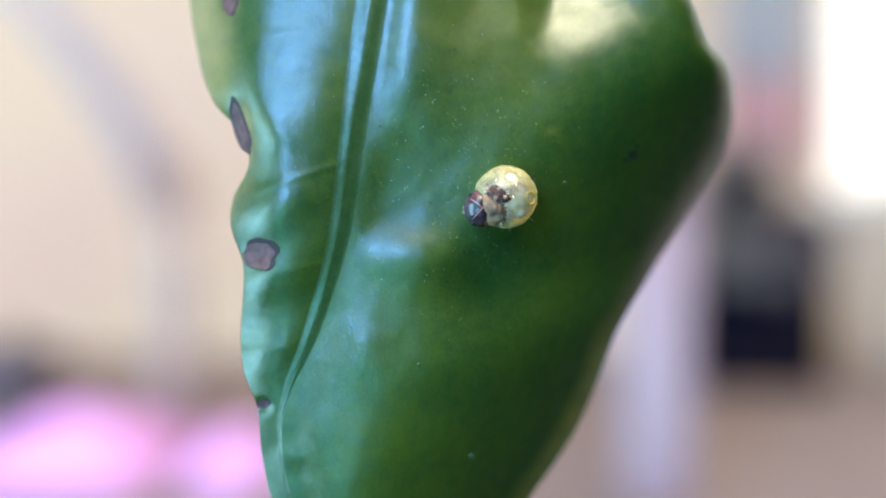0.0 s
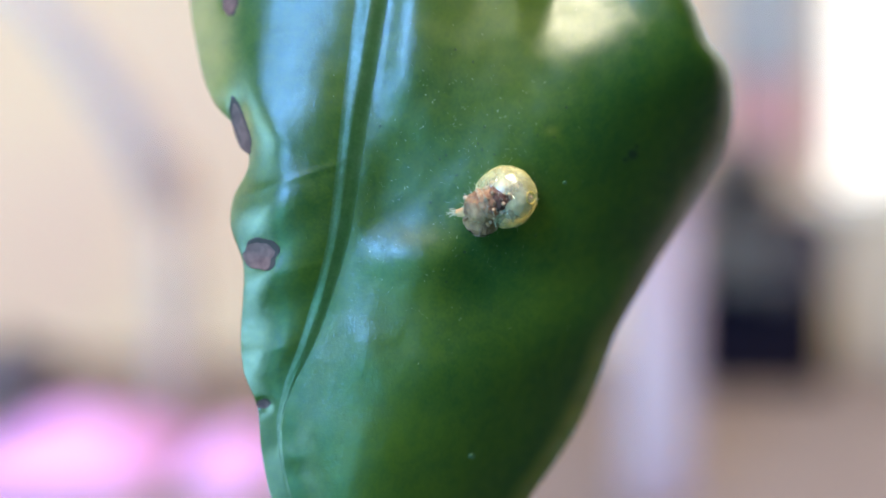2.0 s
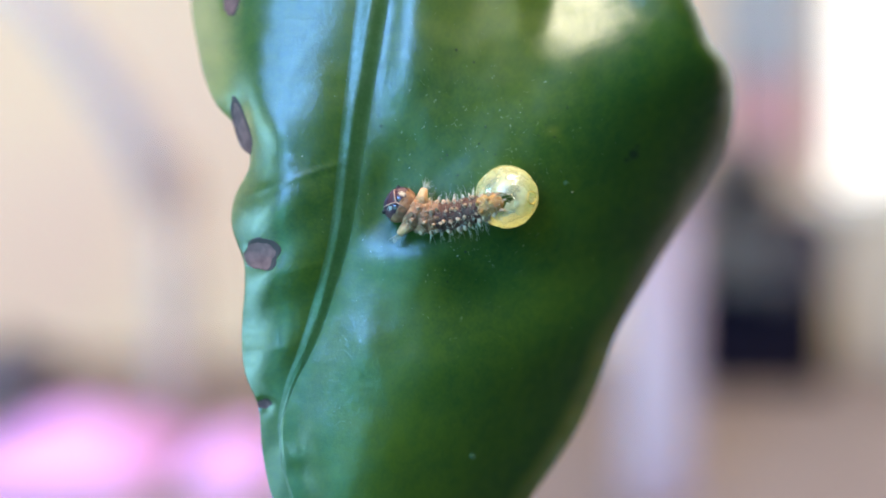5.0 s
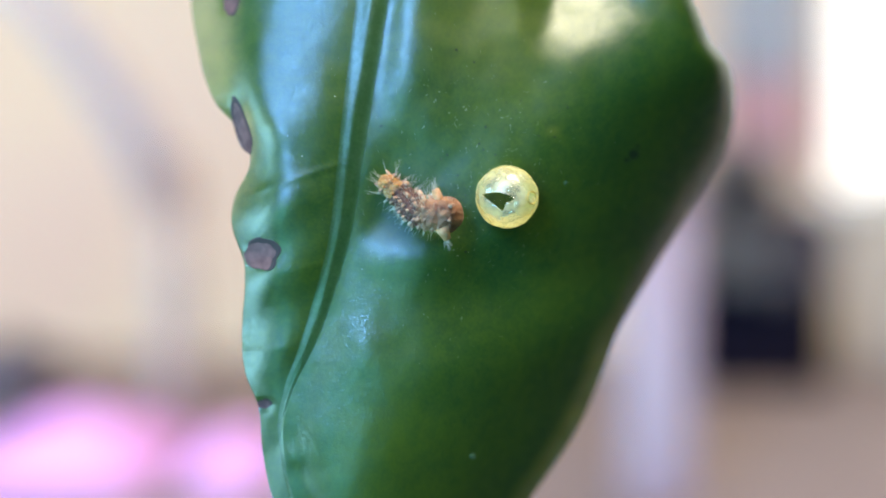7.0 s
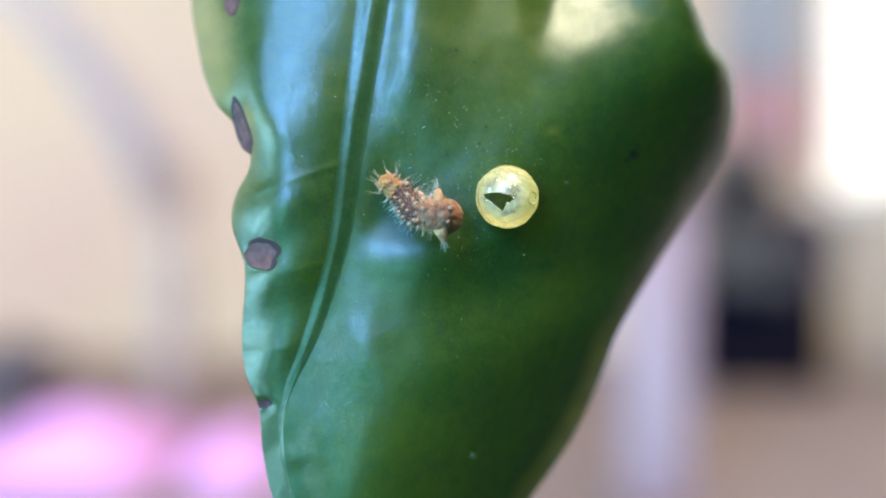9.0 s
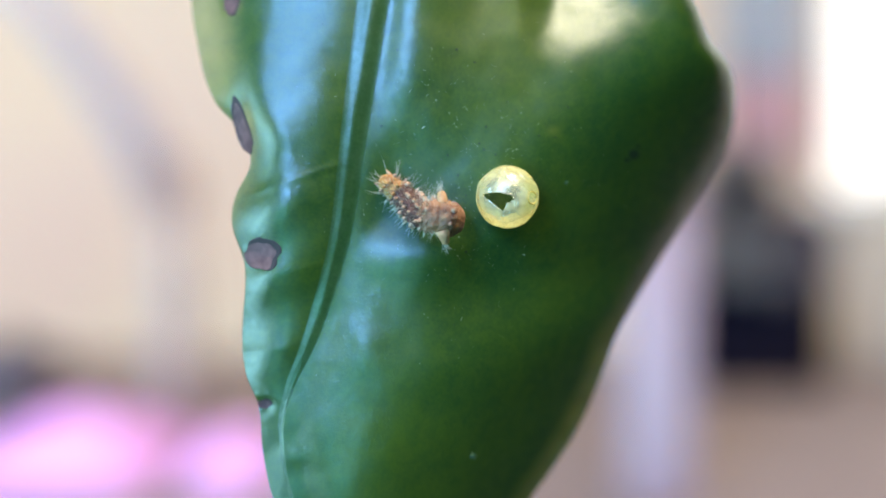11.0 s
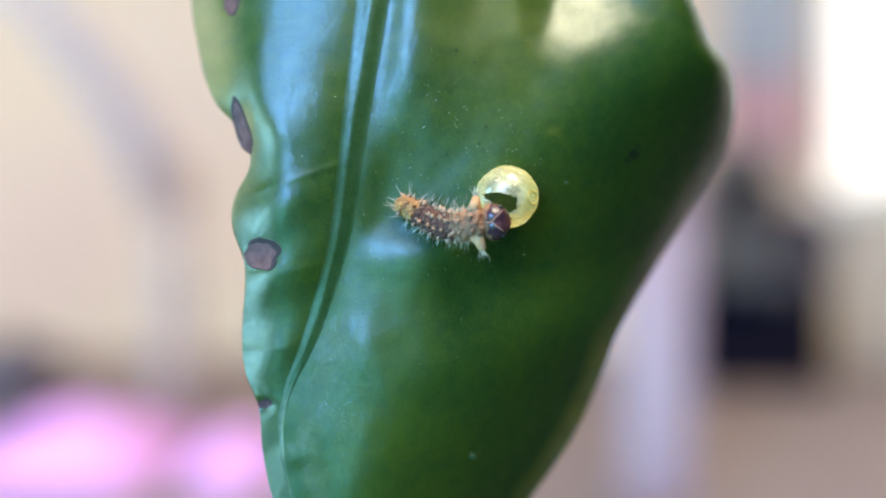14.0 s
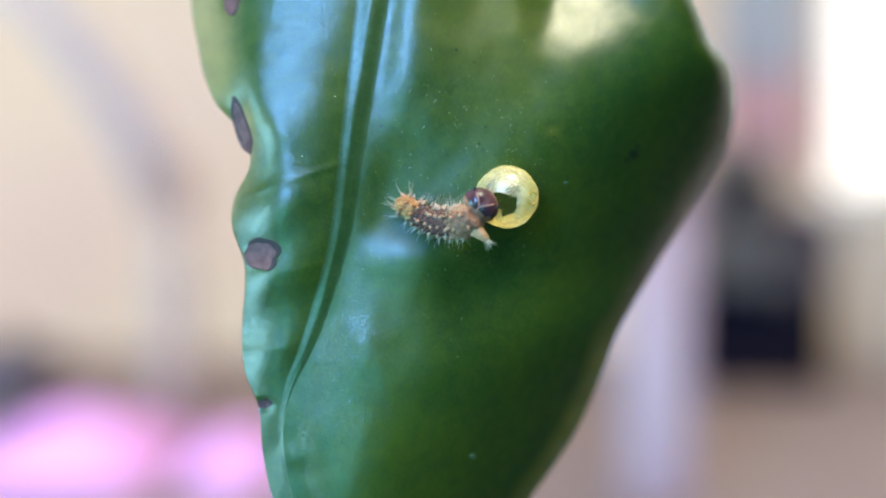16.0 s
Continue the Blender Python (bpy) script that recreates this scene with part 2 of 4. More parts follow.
def smooth_table(knots):
    """A smooth curve through a few (position, value) knots, as a function."""
    ks = sorted(knots)
    xs, ys = [k[0] for k in ks], [k[1] for k in ks]

    def value(x):
        x = min(max(x, xs[0]), xs[-1])
        i = max(j for j in range(len(xs) - 1) if xs[j] <= x)
        t = (x - xs[i]) / (xs[i + 1] - xs[i])
        def slope(j):
            a, b = max(j - 1, 0), min(j + 1, len(xs) - 1)
            return (ys[b] - ys[a]) / (xs[b] - xs[a])
        h = xs[i + 1] - xs[i]
        return ((2 * t**3 - 3 * t**2 + 1) * ys[i] + (t**3 - 2 * t**2 + t) * h * slope(i)
                + (3 * t**2 - 2 * t**3) * ys[i + 1] + (t**3 - t**2) * h * slope(i + 1))
    return value


# ---- the leaf's form (mm): x across, z up, depth away from the viewer ----
leaf_left = smooth_table([(9.5, -2.6), (7.5, -4.3), (5.46, -4.89), (3.72, -4.73), (2.84, -4.43), (2.25, -3.91), (1.65, -3.75), (0.99, -4.05),
                          (0.45, -4.10), (-0.32, -3.86), (-1.73, -3.91), (-2.39, -3.84), (-3.04, -3.59), (-3.91, -3.51), (-4.81, -3.31), (-6.6, -2.6), (-8.5, -1.6)])
leaf_right = smooth_table([(9.5, 0.5), (7.5, 3.2), (5.46, 4.43), (4.81, 4.81), (4.04, 5.13), (3.50, 5.52), (2.74, 5.62), (1.97, 5.46), (1.32, 5.08),
                           (0.23, 4.43), (-0.86, 3.77), (-1.62, 3.34), (-2.50, 3.01), (-3.48, 2.57), (-4.46, 1.92), (-6.6, 0.3), (-8.5, -1.4)])
leaf_mid = smooth_table([(9.5, -1.0), (5.46, -1.26), (3.93, -1.46), (2.63, -1.66), (1.21, -1.84), (0.12, -2.01), (-0.86, -2.28), (-1.84, -2.61), (-2.71, -2.99),
                         (-3.59, -3.18), (-4.81, -2.95), (-6.6, -2.1), (-8.5, -1.5)])


def hump(x, z, cx, cz, rx, rz, turn=0.0):
    c, s = math.cos(radians(turn)), math.sin(radians(turn))
    dx, dz = x - cx, z - cz
    return math.exp(-(((dx * c + dz * s) / rx) ** 2 + ((dz * c - dx * s) / rz) ** 2))


fold_line = smooth_table([(7.0, 7.6), (4.48, 4.86), (2.3, 2.35), (0.23, 0.83), (-1.3, 0.1), (-2.8, -0.9), (-6.0, -2.4)])


near_rib = smooth_table([(9.0, 0.40), (3.6, 0.38), (2.6, 0.16), (1.5, -0.22), (0.6, -0.20), (-0.1, 0.15), (-0.6, 0.16), (-1.35, 0.22), (-2.0, 0.19), (-3.0, 0.23), (-4.6, 0.34), (-8.0, 0.4)])


fold_slope = smooth_table([(9.0, 0.36), (3.0, 0.36), (1.2, 0.34), (-0.5, 0.27), (-3.0, 0.12), (-8.0, 0.08)])


# the left margin rolls back: how steeply, how wide a strip, and where the strip ends
roll_slope = smooth_table([(9.0, 0.55), (3.0, 0.55), (2.3, 0.6), (1.6, 0.35), (0.9, 0.15), (0.3, 0.25), (-0.1, 0.35), (-0.8, 0.35), (-1.8, 0.5), (-3.5, 0.8), (-8.0, 0.6)])
roll_width = smooth_table([(9.0, 0.9), (2.8, 0.88), (1.6, 0.75), (0.0, 0.7), (-1.5, 0.8), (-3.0, 0.5), (-8.0, 0.4)])
margin = smooth_table([(9.5, -2.6), (7.5, -4.3), (5.46, -4.9), (3.7, -4.75), (1.6, -4.15), (-0.3, -4.0), (-2.4, -3.85), (-4.8, -3.3), (-8.5, -1.6)])


def ease(v, a, b):
    u = min(max((v - a) / (b - a), 0.0), 1.0)
    return u * u * (3 - 2 * u)


def soft_ramp(s, w):
    return w * math.log1p(math.exp(max(min(s / w, 30.0), -30.0)))


SCARS = ((-3.53, -0.12, 0.30, 0.28), (-3.94, 2.42, 0.16, 0.55), (-4.13, 4.75, 0.14, 0.2), (-3.48, -3.02, 0.15, 0.12))


def leaf_depth(x, z):
    m = leaf_mid(z)
    r = x - m
    y = ((0.015 + 0.013 * ease(r, 0.6, 2.2)) if z > 0 else 0.004) * z * z - 0.03 * z
    if r > 0:
        y -= (0.12 + (near_rib(z) - 0.12) * math.exp(-(r / 1.7) ** 2)) * (1 - math.exp(-soft_ramp(r - 0.34, 0.06) / 0.75))
        y += 0.012 * r * r
    else:
        l = -r
        grow = min(l / 1.3, 1.0) * min(1.0, max(0.25, (3.6 - z) / 1.6))
        y += (0.075 + 0.004 * ease(z, 1.8, 3.4)) * l * l - 0.06 * l + (0.36 - 0.20 * ease(z, 1.9, 3.0)) * max(0.0, l - 1.1 - 0.8 * ease(z, 1.8, 3.2)) ** 2
        y -= 0.43 * (1 - math.exp(-l / 1.1)) * ease(z, -3.6, 0.6) * (1 - 0.9 * ease(z, 0.9, 5.6)) * (1 - 0.6 * ease(-z, 0.2, 1.2))
        y += roll_slope(z) * soft_ramp(roll_width(z) - (x - margin(z)), 0.15)
        # the lower lobe leans back towards its tip
        y += 0.05 * min(z + 0.2, 0.0) * ease(l, 0.0, 0.9)
        # bulges between the side veins
        y -= (0.045 - 0.03 * ease(z, 0.4, 2.2)) * grow * math.sin(math.tau * ((z + 0.38 * (l - 1.0)) / 1.62 - 0.32))
        for z0, drop, tall in ((1.72, 0.34, 0.018), (-1.85, 0.12, 0.012), (-0.25, 0.2, 0.008)):
            y -= tall * min(1.0, l / 0.4) * max(0.0, 1 - l / 2.6) ** 0.5 * math.exp(-((z - z0 + drop * l) / 0.085) ** 2)
    # a soft fold: the surface turns away beyond it
    s = soft_ramp((x - fold_line(z)) * 0.75, 0.34)
    y += fold_slope(z) * s + 0.22 * s * s + 0.03 * s ** 3 + (0.04 * ease(x, -1.5, 1.5) - 0.01) * max(0.0, -1.9 - z) ** 2
    y += (0.9 + 1.5 * ease(z, -1.8, 0.4)) * soft_ramp(0.22 - (leaf_right(z) - x), 0.09)
    y += 0.36 * soft_ramp(z - 3.75 - 0.25 * (x - 2.5), 0.2) * ease(x, 1.35, 2.25) * (1 - ease(x, 2.8, 4.3))
    # below the egg the right half turns towards the left
    y -= 0.15 * ease(-z, 0.3, 2.6) * 3.0 * (1 - math.exp(-max(r, 0.0) / 3.0))
    y -= 0.125 * hump(x, z, -0.35, -0.22, 0.95, 0.62) + 0.04 * hump(x, z, -2.9, -4.0, 0.28, 0.22) + 0.05 * hump(x, z, -1.5, -1.9, 0.45, 0.4)
    y += 0.15 * hump(x, z, 0.9, -0.75, 0.9, 0.75)
    for sx, sz, rx, rz in SCARS:
        y += 0.09 * hump(x, z, sx, sz, rx, rz)
    return y + 0.03 * noise.noise((x * 0.9, z * 0.9, 3.0)) + 0.008 * noise.noise((x * 2.3, z * 2.3, 7.0))


def on_leaf(x, z, h=0.0):
    """World place over the leaf at (x, z) as seen from the front, h mm off its face."""
    y = leaf_depth(x, z) - h
    k = 1 + y / D
    return Vector((x * k, y, z * k)) * MM


def leaf_normal(x, z):
    e = 0.02
    n = (on_leaf(x + e, z) - on_leaf(x - e, z)).cross(on_leaf(x, z + e) - on_leaf(x, z - e))
    return n.normalized()


# ---- the room ----
def panel_wall(name, bm, material, label):
    ob = part(name, bm, material, None, label, smooth=False)
    return tagged(ob, kind="structure")


def wall_with_opening(axis, at, thick, lo, hi, o_lo, o_hi, z_lo, z_hi, z0=RZ0, z1=RZ1):
    """A wall across x or y with one rectangular opening, as four blocks in one mesh."""
    bm = bmesh.new()
    for a, b, c, d in ((lo, o_lo, z0, z1), (o_hi, hi, z0, z1), (o_lo, o_hi, z0, z_lo), (o_lo, o_hi, z_hi, z1)):
        if b - a < 1e-4 or d - c < 1e-4:
            continue
        if axis == "x":
            box(a, b, at, at + thick, c, d, bm=bm)
        else:
            box(at, at + thick, a, b, c, d, bm=bm)
    return bm


panel_wall("wall_north", wall_with_opening("x", RY1, 0.1, -RX, RX, 0.425, 1.35, 0.07, 1.45), PLASTER, "cream plastered wall with a bright window opening")
# the other walls and the floor are unseen, added to shape light and reflections
panel_wall("wall_south", wall_with_opening("x", RY0 - 0.1, 0.1, -RX, RX, -0.91, -0.53, 0.36, 1.32, z0=0.25), UNSEEN_DARK, "unseen dark wall behind the viewer, added round the blue sky lamp")
# unseen, added only round the low teal fill lamp
panel_wall("wall_south_lower", wall_with_opening("x", RY0 - 0.1, 0.1, -RX, RX, -1.23, -0.19, -0.73, 0.15, z1=0.25), UNSEEN_DARK, "unseen dark wall, added to hold the teal fill lamp")
panel_wall("wall_west_back", wall_with_opening("y", -RX - 0.1, 0.1, 0.1, RY1, 0.3, 1.2, -0.2, 1.2), PLASTER, "unseen cream wall, added with an opening for a fill lamp")
panel_wall("wall_west_front", wall_with_opening("y", -RX - 0.1, 0.1, RY0, 0.1, -1.15, -0.15, -0.7, 0.25), UNSEEN_DARK, "unseen dark wall, added with an opening for the side fill lamp")
panel_wall("wall_east", box(RX, RX + 0.1, RY0, RY1, RZ0, RZ1), UNSEEN_OLIVE, "unseen dark olive wall, added to keep right-hand reflections dark")
panel_wall("floor", box(-RX, RX, RY0, RY1, RZ0 - 0.1, RZ0), UNSEEN_DARK, "unseen dark floor, added under the table")


def window_panel():
    """White boards under the north window."""
    t = tagged(new("trim"), "off-white painted boards under the bright window", kind="structure")
    for k in range(5):
        x = 0.40 + 0.19 * k
        part("board", box(x, x + 0.187, RY1 - 0.022, RY1 - 0.003, RZ0 + 0.01, 0.066, 0.003), WHITE, t)


window_panel()


# unseen ceiling, added dark to keep reflections low around the top fill
def ceiling():
    bm = bmesh.new()
    for a, b, c, d in ((-RX, -0.35, RY0, RY1), (0.85, RX, RY0, RY1), (-0.35, 0.85, RY0, -1.16), (-0.35, 0.85, -0.16, RY1)):
        box(a, b, c, d, RZ1, RZ1 + 0.1, bm=bm)
    panel_wall("ceiling", bm, UNSEEN_DARK, "unseen dark ceiling, added with an opening for the top fill lamp")


ceiling()


def glow_backdrop():
    m = bpy.data.materials.new("bright_outdoors")
    m.use_nodes = True
    e = m.node_tree.nodes.new("ShaderNodeEmission")
    e.inputs[0].default_value, e.inputs[1].default_value = (1.0, 0.97, 0.93, 1), 2.0
    m.node_tree.links.new(e.outputs[0], m.node_tree.nodes["Material Output"].inputs[0])
    ob = part("backdrop", box(0.3, 2.6, 1.7, 1.72, -0.9, 2.2), m, None, "overexposed daylight outside the window", smooth=False)
    tagged(ob, kind="structure")


glow_backdrop()

TZ = -0.081


def table():
    t = tagged(new("table"), "brownish wooden table top under the pots", "table")
    part("tabletop", box(-0.75, 0.75, 0.30, 0.93, TZ - 0.03, TZ, 0.004), TABLE, t)
    for x in (-0.69, 0.69):
        for y in (0.36, 0.87):
            part("leg", box(x - 0.025, x + 0.025, y - 0.025, y + 0.025, RZ0, TZ - 0.03, 0.003), TABLE, t)


table()


def back(px, py, y):
    """Place at distance y behind the leaf on the sight line through (px, py) in mm on the leaf's plane."""
    k = (D + y * 1000) / D
    return Vector((px * k * MM, y, py * k * MM))


def lathe(profile, sides=28, bm=None, at=(0, 0, 0)):
    bm = bm or bmesh.new()
    rings = []
    for r, z in profile:
        rings.append([bm.verts.new((at[0] + r * math.cos(k * math.tau / sides), at[1] + r * math.sin(k * math.tau / sides), at[2] + z)) for k in range(sides)])
    for r0, r1 in zip(rings, rings[1:]):
        for k in range(sides):
            bm.faces.new((r0[k], r0[(k + 1) % sides], r1[(k + 1) % sides], r1[k]))
    bm.faces.new(rings[0][::-1])
    bm.faces.new(rings[-1])
    return bm


def leaflet(bm, base, tip, width, up):
    d = tip - base
    s = d.cross(up).normalized() * width
    n = s.cross(d).normalized() * width * 0.25
    a, b, c, e = (bm.verts.new(p) for p in (base, base + d * 0.45 + s + n, tip, base + d * 0.45 - s + n))
    f = bm.verts.new(base + d * 0.5)
    for tri in ((a, b, f), (b, c, f), (c, e, f), (e, a, f)):
        bm.faces.new(tri)


def potted_plant():
    y = 0.71
    c = back(5.62, 0, y)
    t = tagged(new("potted_plant"), "black square plastic pot with a greyish bushy plant", "potted plant")
    t.location = (c.x, y, TZ)
    part("pot", box(-0.046, 0.046, -0.040, 0.040, 0, 0.068, 0.004), BLACK, t)
    part("rim", box(-0.048, 0.048, -0.043, 0.043, 0.066, 0.074, 0.002), BLACK, t)
    part("soil", box(-0.040, 0.040, -0.037, 0.037, 0.064, 0.0752, 0.001), SLATE, t, "dark potting soil")
    rng = random.Random(5)
    stems, crown = bmesh.new(), bmesh.new()
    for i in range(34):
        a, lean = rng.uniform(0, math.tau), rng.uniform(0.0, 0.034)
        h = rng.uniform(0.020, 0.066)
        base, top = Vector((0.012 * math.cos(a), 0.012 * math.sin(a), 0.074)), Vector((0.006 + lean * math.cos(a), lean * math.sin(a), 0.074 + h))
        sweep([base, (base + top) / 2 + Vector((0.002, 0, 0)), top], [0.0012, 0.001, 0.0006], 5, stems)
        for j in range(22):
            p = base.lerp(top, rng.uniform(0.35, 1.0))
            v = Vector((rng.uniform(-1, 1), rng.uniform(-1, 1), rng.uniform(-0.2, 1))).normalized()
            leaflet(crown, p, p + v * rng.uniform(0.009, 0.016), 0.004, Vector((0.1, 0.2, 1)))
    droop, dark = bmesh.new(), bmesh.new()
    for i in range(260):
        p = Vector((rng.uniform(-0.036, 0.006), rng.uniform(-0.062, -0.046), rng.uniform(0.066, 0.094)))
        v = Vector((rng.uniform(-1, 1), rng.uniform(-0.6, 0.2), rng.uniform(-1, 0.4))).normalized()
        leaflet(droop, p, p + v * rng.uniform(0.010, 0.016), 0.0045, Vector((0.1, -1, 0.2)))
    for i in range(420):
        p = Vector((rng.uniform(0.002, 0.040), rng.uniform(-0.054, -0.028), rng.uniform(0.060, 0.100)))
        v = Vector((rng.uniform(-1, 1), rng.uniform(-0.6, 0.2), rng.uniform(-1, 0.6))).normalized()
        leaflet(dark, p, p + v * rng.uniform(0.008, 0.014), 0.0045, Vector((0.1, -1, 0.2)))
    tagged(part("dark_leaves", dark, SLATE, t, "dark leaves over the right of the rim"), kind="stuff")
    tagged(part("drooping_leaves", droop, PALELEAF, t, "pale grey-green leaves over the rim"), kind="stuff")
    tagged(part("stem", stems, GREYLEAF, t), kind="stuff")
    tagged(part("crown", crown, GREYLEAF, t), kind="stuff")


potted_plant()


def curved_branch():
    t = tagged(new("branch"), "pale greyish-pink curved branch standing on the table", "branch")
    pts = [back(-8.6, 5.6, 0.50), back(-7.2, 4.1, 0.50), back(-6.0, 2.4, 0.50), back(-5.35, 0.9, 0.50), back(-5.2, -0.6, 0.50), back(-5.2, -2.2, 0.50)]
    foot = pts[-1].copy()
    foot.z = TZ
    pts.append(foot)
    t.location = foot
    part("upper_stem", sweep([p - foot for p in pts[:4]], [0.0075, 0.0085, 0.009, 0.009], 14), BARK, t)
    part("lower_stem", sweep([p - foot for p in pts[3:]], [0.009, 0.0085, 0.009, 0.010], 14), DRYBARK, t, "browner lower stem")
    bm = bmesh.new()
    bmesh.ops.create_icosphere(bm, subdivisions=3, radius=1)
    for v in bm.verts:
        v.co = Vector((v.co.x * 0.0105, v.co.y * 0.0105, v.co.z * 0.02)) * (1 + 0.15 * noise.noise(v.co * 2)) + (back(-5.3, 1.0, 0.50) - foot)
    part("knot", bm, KNOT, t, "darker brownish knot")


curved_branch()


def lilac_post():
    y = 0.36
    c = back(4.12, 0, y)
    t = tagged(new("post"), "pale lilac painted wooden post on the table", "post")
    t.location = (c.x, y, TZ)
    part("shaft", box(-0.0105, 0.0105, -0.0105, 0.0105, 0.0, 0.096, 0.003), POST, t)
    part("cap", box(-0.0115, 0.0115, -0.0115, 0.0115, 0.096, 0.101, 0.002), POST, t)


lilac_post()


def pink_cloth(px, y, wide, deep, tall, seed, label):
    c = back(px, 0, y)
    t = tagged(new("folded_cloth"), label, "cloth", group="pink cloths on the table")
    t.location = (c.x, y, TZ)
    bm = bmesh.new()
    n = 26
    top = []
    for i in range(n + 1):
        row = []
        for j in range(n + 1):
            u, v = i / n * 2 - 1, j / n * 2 - 1
            edge = max(0.0, 1 - abs(u) ** 3) * max(0.0, 1 - abs(v) ** 3)
            h = tall * edge * (0.78 + 0.35 * noise.noise((u * 2 + seed, v * 2, 0))) + 0.0015
            row.append(bm.verts.new((u * wide * (1 + 0.06 * noise.noise((v * 3, seed, 1))), v * deep, h)))
        top.append(row)
    for i in range(n):
        for j in range(n):
            bm.faces.new((top[i][j], top[i + 1][j], top[i + 1][j + 1], top[i][j + 1]))
    rim = [e for e in bm.edges if e.is_boundary]
    low = bmesh.ops.extrude_edge_only(bm, edges=rim)["geom"]
    for v in low:
        if isinstance(v, bmesh.types.BMVert):
            v.co.z = 0.0
    part("fabric", bm, PINK, t)


pink_cloth(-7.0, 0.44, 0.034, 0.055, 0.020, 3, "bright pink cloth heaped on the table")
pink_cloth(-3.95, 0.43, 0.016, 0.04, 0.014, 8, "small bright pink cloth on the table")


def cardboard_box():
    y = 0.80
    a, b = back(7.05, 0, y).x, back(10.2, 0, y).x
    top = back(0, 0.75, y).z
    w, h = b - a, top - TZ
    t = tagged(new("cardboard_box"), "plain beige cardboard box on the table", "box")
    t.location = ((a + b) / 2, y + 0.06, TZ)
    part("carton", box(-w / 2, w / 2, -0.06, 0.06, 0.0, h, 0.004), CARD, t)
    part("flap", box(-w / 2 - 0.001, w / 2 + 0.001, -0.063, 0.0, h, h + 0.003, 0.001), CARD, t)
    part("flap", box(-w / 2 - 0.001, w / 2 + 0.001, 0.001, 0.063, h, h + 0.003, 0.001), CARD, t)


cardboard_box()


def dark_jar():
    y = 0.56
    c = back(-8.3, 0, y)
    t = tagged(new("jar"), "dark clay jar with a pale band", "jar")
    t.location = (c.x, y, TZ)
    part("body", lathe([(0.012, 0), (0.020, 0.003), (0.024, 0.010), (0.022, 0.016)]), SLATE, t)
    part("band", lathe([(0.0215, 0.016), (0.0225, 0.018), (0.0225, 0.022), (0.0215, 0.024)]), BARK, t)
    part("lid", lathe([(0.0235, 0.024), (0.026, 0.027), (0.020, 0.034), (0.004, 0.038), (0.0035, 0.042), (0.001, 0.043)]), SLATE, t)


dark_jar()


def hanging_cloth():
    """A grey cloth with a pink hem, hung on the north wall beside the window."""
    y = RY1 - 0.014
    k = (D + y * 1000) / D * MM
    t = tagged(new("hanging_cloth"), "grey cloth with a dusty pink lower part, hung on the wall", "cloth")
    t.location = (6.3 * k, y, 3.4 * k)

    def sheet(z0, z1, slant):
        bm = bmesh.new()
        n = 18
        grid = []
        for i in range(n + 1):
            row = []
            for j in range(n + 1):
                u, v = i / n, j / n
                row.append(bm.verts.new(((5.3 + 1.75 * u - 6.3) * k, -0.007 * math.sin(u * 15), (z0 + slant * (1 - u) + (z1 - z0 - slant * (1 - u)) * v - 3.4) * k)))
            grid.append(row)
        for i in range(n):
            for j in range(n):
                bm.faces.new((grid[i][j], grid[i + 1][j], grid[i + 1][j + 1], grid[i][j + 1]))
        return bm
    for name, material, args in (("upper_fabric", GREYCLOTH, (3.3, 8.0, 0.0)), ("hem", ROSE, (1.75, 3.3, 0.4))):
        ob = part(name, sheet(*args), material, t)
        sm = ob.modifiers.new("thick", "SOLIDIFY")
        sm.thickness = 0.003


hanging_cloth()


